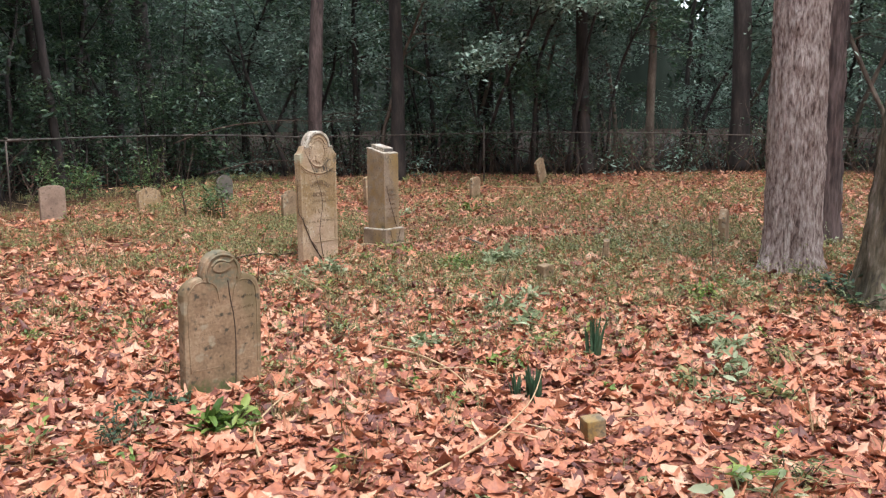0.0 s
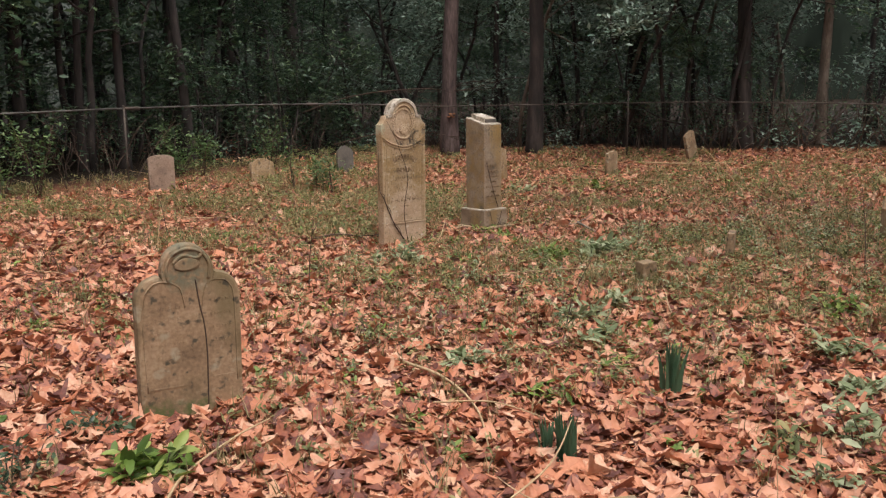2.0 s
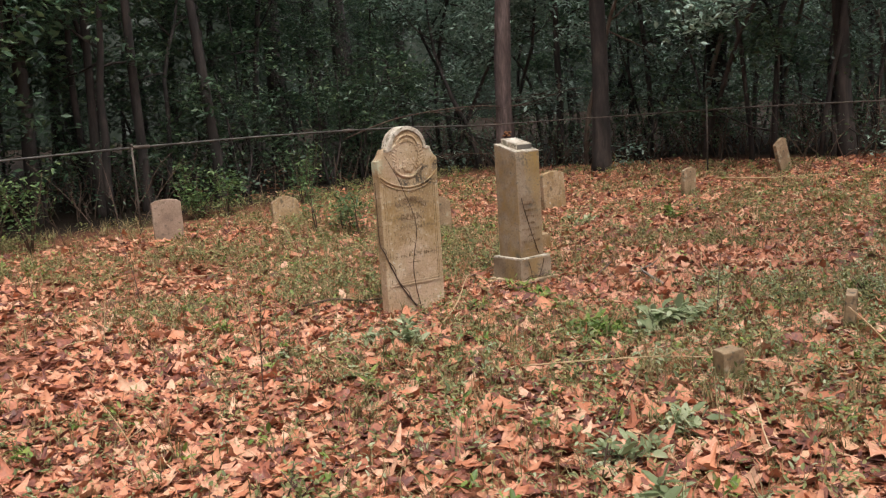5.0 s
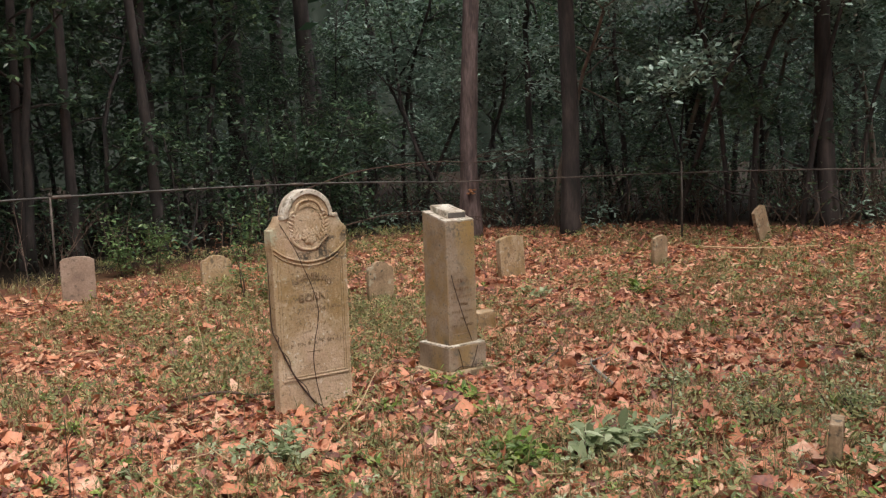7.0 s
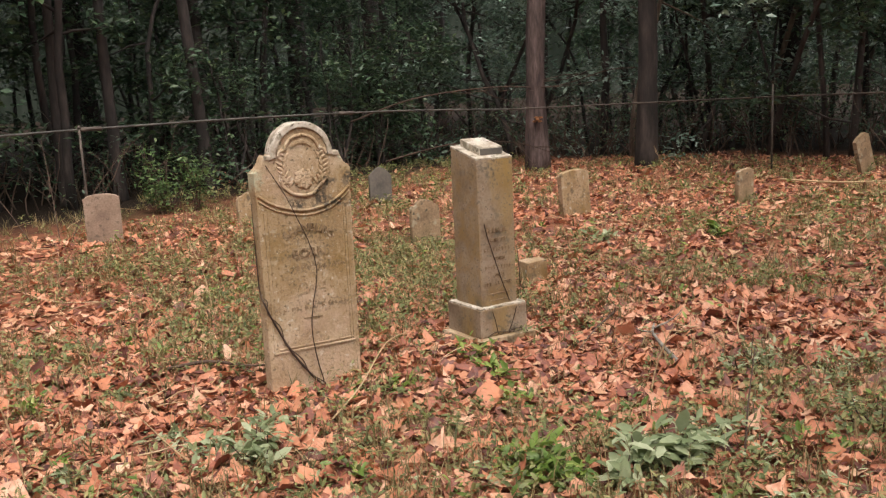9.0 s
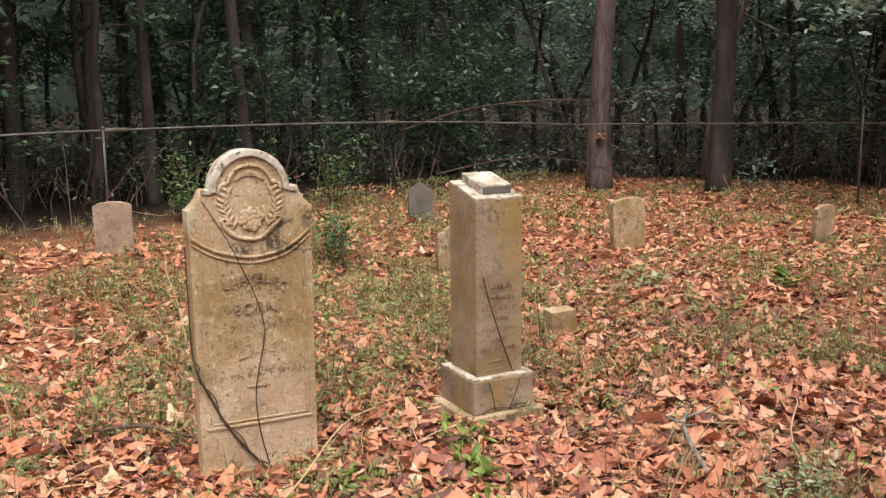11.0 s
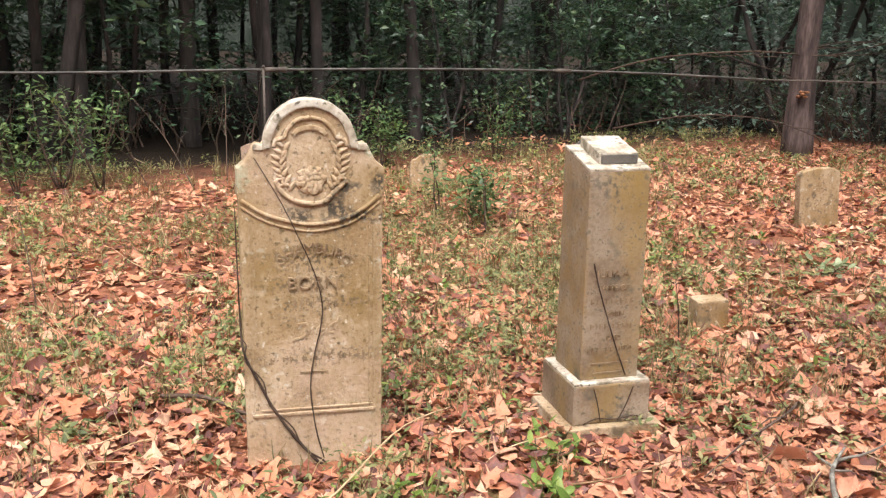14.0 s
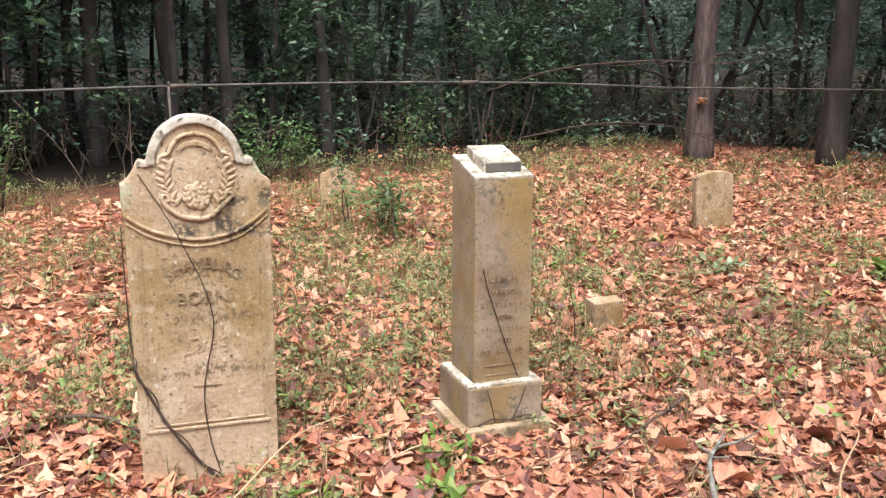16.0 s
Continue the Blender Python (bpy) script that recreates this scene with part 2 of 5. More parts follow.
bark_moss = material("mossy_bark", [(0.36, (0.04, 0.03, 0.022)), (0.46, (0.09, 0.075, 0.045)), (0.56, (0.17, 0.14, 0.10)), (0.66, (0.32, 0.27, 0.23))], 16, (0.8, 1), 60, 0.9, 0.03, (1, 1, 0.25))
# bark darker than its own tone; the wood's shade is in the colour
bark_far = material("shaded_forest_bark", [(0.38, (0.012, 0.009, 0.008)), (0.5, (0.027, 0.02, 0.017)), (0.64, (0.06, 0.044, 0.038))], 8, (0.85, 1), 40, 0.6, 0.02, (1, 1, 0.2))
bark_red = material("red_brown_bark", [(0.38, (0.034, 0.022, 0.02)), (0.5, (0.075, 0.05, 0.045)), (0.64, (0.135, 0.095, 0.088))], 10, (0.85, 1), 40, 0.7, 0.02, (1, 1, 0.2))
bark_pale = material("pale_bark", [(0.36, (0.07, 0.05, 0.038)), (0.5, (0.14, 0.105, 0.08)), (0.64, (0.25, 0.2, 0.16))], 6, (0.85, 1), 40, 0.5, 0.02, (1, 1, 0.3))
leaf_dark = material("evergreen_leaf", [(0.15, (0.018, 0.038, 0.022)), (0.4, (0.038, 0.078, 0.042)), (0.65, (0.07, 0.13, 0.066)), (0.84, (0.14, 0.19, 0.085))], 3, (0.28, 0.5), 30, 0, island=True, thin=0.35)
# lit version of the evergreen leaf: sky light and haze in the colour
leaf_pale = material("sky_lit_leaf", [(0.15, (0.08, 0.14, 0.10)), (0.5, (0.19, 0.285, 0.215)), (0.84, (0.36, 0.46, 0.38))], 3, (0.25, 0.45), 30, 0, island=True, thin=0.35)
leaf_bright = material("fresh_leaf", [(0.18, (0.07, 0.13, 0.025)), (0.5, (0.15, 0.24, 0.045)), (0.82, (0.31, 0.38, 0.10))], 3, (0.35, 0.6), 30, 0, island=True, thin=0.35)
leaf_grey = material("greyish_groundcover", [(0.15, (0.085, 0.11, 0.04)), (0.42, (0.17, 0.20, 0.075)), (0.65, (0.27, 0.27, 0.11)), (0.84, (0.40, 0.34, 0.15))], 3, (0.5, 0.7), 30, 0, island=True, thin=0.35)
leaf_mid = material("sapling_leaf", [(0.2, (0.045, 0.09, 0.03)), (0.5, (0.09, 0.16, 0.055)), (0.8, (0.19, 0.27, 0.10))], 3, (0.35, 0.6), 30, 0, island=True, thin=0.35)
leaf_sage = material("sage_green_leaf", [(0.2, (0.17, 0.22, 0.105)), (0.5, (0.28, 0.335, 0.18)), (0.8, (0.43, 0.47, 0.30))], 3, (0.5, 0.7), 30, 0, island=True, thin=0.35)
winter_grass = material("winter_grass", [(0.2, (0.10, 0.11, 0.045)), (0.45, (0.21, 0.17, 0.075)), (0.65, (0.34, 0.24, 0.12)), (0.8, (0.42, 0.33, 0.18))], 3, (0.5, 0.8), 30, 0, island=True, thin=0.35)
blade_mat = material("daffodil_blade", [(0.1, (0.035, 0.085, 0.045)), (0.5, (0.06, 0.125, 0.07)), (0.9, (0.10, 0.17, 0.09))], 3, (0.35, 0.55), 30, 0, island=True, thin=0.35)
straw = material("dry_stem", [(0.2, (0.2, 0.12, 0.06)), (0.5, (0.42, 0.29, 0.16)), (0.8, (0.56, 0.42, 0.26))], 4, (0.6, 0.9), 40, 0.2, 0.003, island=True)
twig_mat = material("dead_twig", [(0.3, (0.05, 0.032, 0.024)), (0.7, (0.14, 0.09, 0.065))], 6, (0.8, 1), 40, 0.4, 0.004)
lichen_twig = material("lichened_twig", [(0.3, (0.06, 0.045, 0.035)), (0.5, (0.2, 0.18, 0.15)), (0.7, (0.42, 0.42, 0.36))], 12, (0.8, 1), 60, 0.4, 0.004)
vine_mat = material("dead_vine", [(0.3, (0.03, 0.018, 0.012)), (0.7, (0.085, 0.05, 0.034))], 12, (0.8, 1), 70, 0.5, 0.003)
pipe_mat = material("weathered_galvanised_pipe", [(0.38, (0.02, 0.018, 0.016)), (0.5, (0.05, 0.046, 0.04)), (0.64, (0.12, 0.11, 0.095))], 5, (0.45, 0.75), 60, 0.2, 0.002)
rust = material("rusty_wire", [(0.38, (0.035, 0.027, 0.022)), (0.62, (0.10, 0.078, 0.062))], 8, (0.6, 0.9), 60, 0.2, 0.002)
fungus = material("orange_fungus", [(0.4, (0.16, 0.06, 0.025)), (0.6, (0.36, 0.16, 0.06))], 20, (0.7, 0.9), 60, 0.3, 0.01)
# far woods: inner shade and lighter sky gaps are put into this ramp
far_mat = material("shaded_distant_woods", [(0.36, (0.009, 0.012, 0.009)), (0.5, (0.022, 0.028, 0.021)), (0.58, (0.042, 0.048, 0.039)), (0.68, (0.085, 0.096, 0.084))], 0.22, (1, 1), 1.6, 0, 0,
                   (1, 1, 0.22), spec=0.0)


# ---- building blocks ----
def gz(x, y):
    """Height of the ground."""
    x, y = np.asarray(x, float), np.asarray(y, float)
    u, a, b = np.clip((-7.2 - x) / 3.4, 0, 1), np.clip((x + 5.5) / 3.5, 0, 1), np.clip((y - 5) / 3.5, 0, 1)
    z = 0.08 * u * u * (3 - 2 * u) + 0.02 * np.clip(-11.5 - x, 0, 30) + 0.1 * a * a * (3 - 2 * a) * b * b * (3 - 2 * b)
    far = np.clip((y - 14) / 5, 0, 1.2) * np.clip((x + 11) / 3, 0, 1)
    z = z + 0.2 * far ** 1.5
    z = z + 0.06 * np.exp(-((x + 0.5) ** 2 + (y - 8.2) ** 2) / 1.1)
    z = z + 0.018 * np.sin(1.3 * x + 0.7 * y) * np.sin(0.9 * y - 0.4 * x + 1) + 0.01 * np.sin(3.1 * x + 1) * np.sin(2.7 * y)
    return z - 0.01


def G(x, y):
    return float(gz(x, y))


def mesh_np(name, verts, tris, smooth=False):
    verts, tris = np.asarray(verts, np.float32), np.asarray(tris, np.int32)
    me = bpy.data.meshes.new(name)
    me.vertices.add(len(verts))
    me.vertices.foreach_set("co", verts.ravel())
    me.loops.add(tris.size)
    me.loops.foreach_set("vertex_index", tris.ravel())
    me.polygons.add(len(tris))
    me.polygons.foreach_set("loop_start", np.arange(0, tris.size, 3, dtype=np.int32))
    if smooth:
        me.polygons.foreach_set("use_smooth", np.ones(len(tris), bool))
    me.update(calc_edges=True)
    me.validate()
    return me


def link(name, me, mat, parent=None, label=""):
    ob = new(name, me)
    me.materials.clear()
    me.materials.append(mat)
    if parent:
        ob.parent = parent
    return tagged(ob, label)


def part(name, bm, mat, parent=None, label="", smooth=False):
    me = bpy.data.meshes.new(name)
    bmesh.ops.recalc_face_normals(bm, faces=bm.faces)
    bm.to_mesh(me)
    bm.free()
    if smooth:
        for p in me.polygons:
            p.use_smooth = True
    return link(name, me, mat, parent, label)


def thing(name, m, label, category, group=""):
    ob = new(name)
    ob.empty_display_size = 0.1
    ob.matrix_world = m
    return tagged(ob, label, category, group)


def box(sx, sy, sz, at=(0, 0, 0), bevel=0.01, worn=0.0, top=1.0, cuts=0):
    """A block that stands on z = at[2], its edges rounded and, if worn, uneven."""
    bm = bmesh.new()
    bmesh.ops.create_cube(bm, size=1)
    for v in bm.verts:
        k = top if v.co.z > 0 else 1
        v.co = Vector((v.co.x * sx * k + at[0], v.co.y * sy * k + at[1], (v.co.z + 0.5) * sz + at[2]))
    if cuts:
        bmesh.ops.subdivide_edges(bm, edges=bm.edges[:], cuts=cuts, use_grid_fill=True)
    sharp = [e for e in bm.edges if len(e.link_faces) == 2 and e.calc_face_angle(0) > 0.5]
    bmesh.ops.bevel(bm, geom=sharp, offset=bevel, segments=2, profile=0.6, affect="EDGES")
    if worn:
        for v in bm.verts:
            v.co += worn * noise.noise_vector(v.co * 14 + Vector((sx * 9, sy * 7, sz * 5)))
    return bm


def slab(outline, thick, bevel=0.008, worn=0.0):
    """A flat upright stone from its outline (x, z), front at -y."""
    bm = bmesh.new()
    ring = [bm.verts.new((x, -thick / 2, z)) for x, z in outline]
    f = bm.faces.new(ring)
    ex = bmesh.ops.extrude_face_region(bm, geom=[f])
    for v in ex["geom"]:
        if isinstance(v, bmesh.types.BMVert):
            v.co.y += thick
    bmesh.ops.recalc_face_normals(bm, faces=bm.faces)
    rims = [e for e in bm.edges if e.calc_face_angle(0) > 0.6 and abs(e.verts[0].co.y - e.verts[1].co.y) < 1e-6]
    bmesh.ops.bevel(bm, geom=rims, offset=bevel, segments=2, profile=0.6, affect="EDGES")
    if worn:
        for v in bm.verts:
            d = noise.noise_vector(v.co * 17)
            v.co += worn * Vector((d.x, d.y * 0.4, d.z))
    return bm


def tube_np(path, radii, seg=8, rough=0.0, seed=0):
    """Vertices and triangles of a tapered tube along a path."""
    path = np.asarray(path, float)
    radii = np.broadcast_to(np.asarray(radii, float), (len(path),))
    tang = np.gradient(path, axis=0)
    tang /= np.linalg.norm(tang, axis=1)[:, None] + 1e-9
    ref = np.where(np.abs(tang[:, 2:3]) > 0.8, np.array([[1.0, 0, 0]]), np.array([[0, 0, 1.0]]))
    ref = ref if len(set(map(tuple, ref))) == 1 else np.tile(np.array([[0.3, 0.9, 0.31]]), (len(path), 1))
    a = np.cross(tang, ref)
    a /= np.linalg.norm(a, axis=1)[:, None] + 1e-9
    b = np.cross(tang, a)
    ang = np.linspace(0, 2 * math.pi, seg, endpoint=False)
    r = radii[:, None] * np.ones(seg)
    if rough:
        rs = np.random.RandomState(seed)
        r = r * (1 + rough * (rs.rand(len(path), seg) - 0.5))
    ring = path[:, None] + r[..., None] * (np.cos(ang)[None, :, None] * a[:, None] + np.sin(ang)[None, :, None] * b[:, None])
    v = ring.reshape(-1, 3)
    i, j = np.meshgrid(np.arange(len(path) - 1), np.arange(seg), indexing="ij")
    p, q = i * seg + j, i * seg + (j + 1) % seg
    t = np.concatenate([np.stack([p, q, q + seg], -1).reshape(-1, 3), np.stack([p, q + seg, p + seg], -1).reshape(-1, 3)])
    n = len(v)
    v = np.vstack([v, path[0], path[-1]])
    k = np.arange(seg)
    t = np.vstack([t, np.stack([np.full(seg, n), (k + 1) % seg, k], -1), np.stack([np.full(seg, n + 1), n - seg + k, n - seg + (k + 1) % seg], -1)])
    return v, t


def join_np(bits):
    vs, ts, o = [], [], 0
    for v, t in bits:
        vs.append(v)
        ts.append(np.asarray(t) + o)
        o += len(v)
    return np.vstack(vs), np.vstack(ts)


def tube(name, path, radii, mat, parent=None, seg=8, rough=0.0, label=""):
    return link(name, mesh_np(name, *tube_np(path, radii, seg, rough, len(path)), smooth=True), mat, parent, label)


def bend(points, n=16):
    """A smooth line through a few points."""
    p = np.asarray(points, float)
    t = np.linspace(0, len(p) - 1, n)
    out = []
    for u in t:
        i = min(int(u), len(p) - 2)
        f = u - i
        p0, p1, p2, p3 = p[max(i - 1, 0)], p[i], p[i + 1], p[min(i + 2, len(p) - 1)]
        out.append(0.5 * (2 * p1 + (p2 - p0) * f + (2 * p0 - 5 * p1 + 4 * p2 - p3) * f * f + (3 * p1 - p0 - 3 * p2 + p3) * f ** 3))
    return np.array(out)


def scatter(template, tris, pos, yaw, pitch, roll, size):
    """Copies of a small shape, turned and set at many places."""
    cy, sy, cp, sp, cr, sr = np.cos(yaw), np.sin(yaw), np.cos(pitch), np.sin(pitch), np.cos(roll), np.sin(roll)
    rot = np.empty((len(yaw), 3, 3))
    rot[:, 0] = np.stack([cy * cp, cy * sp * sr - sy * cr, cy * sp * cr + sy * sr], -1)
    rot[:, 1] = np.stack([sy * cp, sy * sp * sr + cy * cr, sy * sp * cr - cy * sr], -1)
    rot[:, 2] = np.stack([-sp, cp * sr, cp * cr], -1)
    v = np.einsum("nij,vj->nvi", rot, template) * np.asarray(size)[:, None, None] + pos[:, None]
    t = tris[None] + (np.arange(len(yaw)) * len(template))[:, None, None]
    return v.reshape(-1, 3), t.reshape(-1, 3)


# a small leaf that is folded along its rib, stalk at the origin
LEAF = np.array([(0, 0, 0), (0.35, 0.2, 0.05), (0.75, 0.15, 0.03), (1, 0, -0.06), (0.75, -0.15, 0.03), (0.35, -0.2, 0.05), (0.5, 0, -0.02)], float)
LEAF_T = np.array([(0, 6, 1), (1, 6, 2), (2, 6, 3), (3, 6, 4), (4, 6, 5), (5, 6, 0)])
DIAMOND = np.array([(0, 0, 0), (0.5, 0.21, 0.05), (1, 0, -0.05), (0.5, -0.21, 0.05)], float)
DIAMOND_T = np.array([(0, 2, 1), (0, 3, 2)])


def lobed(rs, lobes=5, fold=0.2):
    """A curled dry leaf with deep pointed lobes and a stalk, about one long."""
    rim, wide, deep = [], 0.7 + 0.45 * rs.rand(), 0.58 + 0.26 * rs.rand()
    for k in range(lobes):
        a = math.pi * (-0.72 + 1.44 * k / (lobes - 1)) + 0.12 * rs.randn()
        ln = (0.36 + 0.2 * math.cos(a * 0.62)) * (0.85 + 0.3 * rs.rand())
        w = 0.9 / lobes
        rim += [(a - 0.75 * w, ln * (0.8 + 0.16 * rs.rand())), (a + 0.2 * w * rs.randn(), ln), (a + 0.75 * w, ln * (0.78 + 0.16 * rs.rand())), (a + 1.15 * w, ln * deep * (0.85 + 0.3 * rs.rand()))]
    p = np.array([(r * math.cos(a), r * math.sin(a) * wide) for a, r in rim[:-1]] + [(-0.12, 0.04), (-0.44, 0.0), (-0.12, -0.04)])
    ph, k1, k2 = rs.rand() * 6.28, fold * (0.5 + rs.rand()) * (1 if rs.rand() > 0.4 else -1), 0.25 + 0.5 * rs.rand()

    def height(g):
        r = np.hypot(g[:, 0], g[:, 1])
        return k1 * np.abs(g[:, 1]) * 1.2 + k2 * np.sin(2 * np.arctan2(g[:, 1], g[:, 0]) + ph) * r * r * 1.6 + (0.25 * rs.rand(len(g)) - 0.08) * r

    n = len(p)
    v = np.vstack([[(0.0, 0, -0.03)], np.c_[p, height(p)]])
    return v, np.array([(0, 1 + k, 1 + (k + 1) % n) for k in range(n)])


def crumb(rs):
    """A rolled or torn bit of a leaf."""
    n, w, c = 3, 0.12 + 0.22 * rs.rand(), 0.5 * rs.randn()
    x = np.linspace(-0.5, 0.5, n)
    side = w * np.array([0.35, 1, 0.2]) * (0.7 + 0.6 * rs.rand(n))
    mid = 0.12 * rs.randn(n)
    v = np.vstack([np.c_[x, mid - side, c * x * x + 0.16 * rs.rand(n)], np.c_[x, mid + side, c * x * x + 0.16 * rs.rand(n)]])
    t = [(k, k + 1, n + k + 1) for k in range(n - 1)] + [(k, n + k + 1, n + k) for k in range(n - 1)]
    return v, np.array(t)


# ---- the ground: one sheet out to the horizon ----
def ground_sheet():
    inner = np.arange(-26, 26.01, 0.25)
    outer = np.array([30, 36, 45, 60, 90, 150, 400, 1500.0])
    xs = np.concatenate([-4 - outer[::-1] , -4 + inner, -4 + outer])
    ys = np.concatenate([8 - outer[::-1], 8 + inner, 8 + outer])
    X, Y = np.meshgrid(xs, ys, indexing="ij")
    far = np.clip((np.hypot(X + 4, Y - 8) - 25) / 10, 0, 1)
    Z = gz(X, Y) * (1 - far) + 0.5 * far
    v = np.stack([X, Y, Z], -1).reshape(-1, 3)
    i, j = np.meshgrid(np.arange(len(xs) - 1), np.arange(len(ys) - 1), indexing="ij")
    p = i * len(ys) + j
    t = np.concatenate([np.stack([p, p + len(ys), p + len(ys) + 1], -1).reshape(-1, 3), np.stack([p, p + len(ys) + 1, p + 1], -1).reshape(-1, 3)])
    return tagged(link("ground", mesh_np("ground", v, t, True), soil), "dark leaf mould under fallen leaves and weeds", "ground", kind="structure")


ground_sheet()

# ---- far woods that close the view, their shade put into the colour ----
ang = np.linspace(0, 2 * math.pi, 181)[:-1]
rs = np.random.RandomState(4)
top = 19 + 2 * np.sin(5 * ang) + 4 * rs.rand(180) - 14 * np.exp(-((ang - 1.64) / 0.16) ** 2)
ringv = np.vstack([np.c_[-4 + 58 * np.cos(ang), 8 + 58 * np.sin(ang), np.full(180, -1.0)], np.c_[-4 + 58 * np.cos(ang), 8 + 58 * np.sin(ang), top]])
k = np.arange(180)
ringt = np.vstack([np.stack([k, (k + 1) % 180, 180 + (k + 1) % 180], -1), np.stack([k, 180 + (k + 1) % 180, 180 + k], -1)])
tagged(link("backdrop", mesh_np("backdrop", ringv, ringt), far_mat), "backdrop wall painted with the shade of distant woodland", "woods", kind="structure")


# ---- trees ----
def limb_path(rs, start, direction, length, n=6, droop=0.0, wander=0.12):
    p, d, out = np.array(start, float), np.array(direction, float), [np.array(start, float)]
    for _ in range(n):
        d = d + wander * rs.randn(3) + np.array([0, 0, -droop])
        d /= np.linalg.norm(d)
        p = p + d * length / n
        out.append(p.copy())
    return np.array(out)


def foliage(rs, tips, per, spread, size, flat=0.55):
    n = per * len(tips)
    c = np.repeat(np.asarray(tips), per, axis=0)
    off = rs.randn(n, 3) * spread * np.array([1, 1, flat])
    return scatter(DIAMOND, DIAMOND_T, c + off, rs.rand(n) * 6.283, rs.randn(n) * 0.45 - 0.1, rs.randn(n) * 0.6, size * (0.6 + 0.8 * rs.rand(n)))


def understory(seed, height, leaves, mat, trunk_r=0.05, low=0.4, reach=1.3, size=0.11, spread=0.27, stems=1, crown_mat=None):
    """A slim evergreen of the wood's edge: crooked stem, many limbs, leaves in flat sprays."""
    rs = np.random.RandomState(seed)
    tree = thing("understory_tree", pose(0, 0, 0), "slim broadleaf evergreen with dark glossy leaves in the wood", "tree", "understory trees")
    wood, tips = [], []
    for _ in range(stems):
        lean = rs.randn(3) * 0.12
        lean[2] = 1
        trunk = limb_path(rs, (0.1 * rs.randn() * (stems > 1), 0.1 * rs.randn() * (stems > 1), -0.1), lean, height, 10, 0, 0.09)
        wood.append(tube_np(trunk, np.linspace(trunk_r, trunk_r * 0.25, 11), 7, 0.15, seed))
        for _ in range(int(11 / stems) + 4):
            u = low / height + (1 - low / height) * rs.rand() ** 0.8
            i = min(int(u * 10), 9)
            s = trunk[i] + (trunk[i + 1] - trunk[i]) * (u * 10 - i)
            a = rs.rand() * 6.283
            ln = reach * (0.5 + 0.7 * rs.rand()) * (1.15 - 0.55 * u)
            br = limb_path(rs, s, (math.cos(a), math.sin(a), 0.35 + 0.3 * rs.randn()), ln, 5, 0.06, 0.18)
            wood.append(tube_np(br, np.linspace(trunk_r * 0.35, 0.004, 6), 5))
            tips += [br[3], br[4], br[5]]
    link("trunk", mesh_np("trunk", *join_np(wood), smooth=True), mat, tree)
    per = max(4, leaves // len(tips))
    link("crown", mesh_np("crown", *foliage(rs, tips, per, spread, size)), crown_mat or leaf_dark, tree)
    return tree


def tall_tree(seed, height, radius, mat, crown_from=0.5, leaves=2200, lean=0.0, label="tall forest tree with a bare dark trunk", size=0.46):
    rs = np.random.RandomState(seed)
    tree = thing("forest_tree", pose(0, 0, 0), label, "tree", "forest trees")
    trunk = limb_path(rs, (0, 0, -0.15), (lean, 0.3 * lean, 1), height, 14, 0, 0.022)
    rad = np.linspace(radius, radius * 0.3, 15)
    rad[0] *= 1.35
    fine = bend(trunk, 40)
    rr = np.interp(np.linspace(0, 1, 40), np.linspace(0, 1, 15), rad)
    wood = [tube_np(fine, rr, 12, 0.12, seed)]
    tips = []
    for _ in range(16):
        u = crown_from + (0.98 - crown_from) * rs.rand()
        s = trunk[int(u * 14)]
        a = rs.rand() * 6.283
        br = limb_path(rs, s, (math.cos(a), math.sin(a), 0.5), height * 0.2 * (0.6 + 0.7 * rs.rand()), 6, 0.03, 0.16)
        wood.append(tube_np(br, np.linspace(radius * 0.3, 0.01, 7), 5))
        tips += [br[2], br[3], br[4], br[5], br[6]]
    link("trunk", mesh_np("trunk", *join_np(wood), smooth=True), mat, tree)
    link("crown", mesh_np("crown", *foliage(rs, tips, leaves // len(tips), 0.95 if size > 0.3 else 0.5, size)), leaf_dark, tree)
    return tree


def inside(x, y, pad=0.0):
    """Whether a place lies in the clearing, which the fence bounds on two sides."""
    return x > -12.3 - pad + 0.12 * (y - 10) and y < 18.4 + pad and x < 13 and y > -12


rs = np.random.RandomState(11)
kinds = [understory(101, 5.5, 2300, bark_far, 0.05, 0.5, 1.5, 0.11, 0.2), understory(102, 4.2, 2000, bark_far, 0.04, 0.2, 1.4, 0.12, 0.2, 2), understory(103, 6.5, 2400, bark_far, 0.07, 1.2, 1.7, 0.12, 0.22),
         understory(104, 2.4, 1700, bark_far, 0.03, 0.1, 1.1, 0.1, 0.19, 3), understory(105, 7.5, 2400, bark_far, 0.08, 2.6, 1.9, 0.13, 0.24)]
# trees in the lit leaf colour, to brighten the right of the wood
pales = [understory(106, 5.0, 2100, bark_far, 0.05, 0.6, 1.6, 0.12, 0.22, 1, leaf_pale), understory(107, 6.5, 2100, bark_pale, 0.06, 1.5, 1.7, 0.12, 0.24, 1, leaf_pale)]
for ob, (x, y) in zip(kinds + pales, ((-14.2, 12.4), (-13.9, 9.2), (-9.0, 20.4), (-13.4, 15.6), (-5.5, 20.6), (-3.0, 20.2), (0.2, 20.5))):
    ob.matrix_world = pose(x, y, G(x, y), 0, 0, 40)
placed = [(-14.2, 12.4), (-13.9, 9.2), (-9.0, 20.4), (-13.4, 15.6), (-5.5, 20.6), (-3.0, 20.2), (0.2, 20.5)]


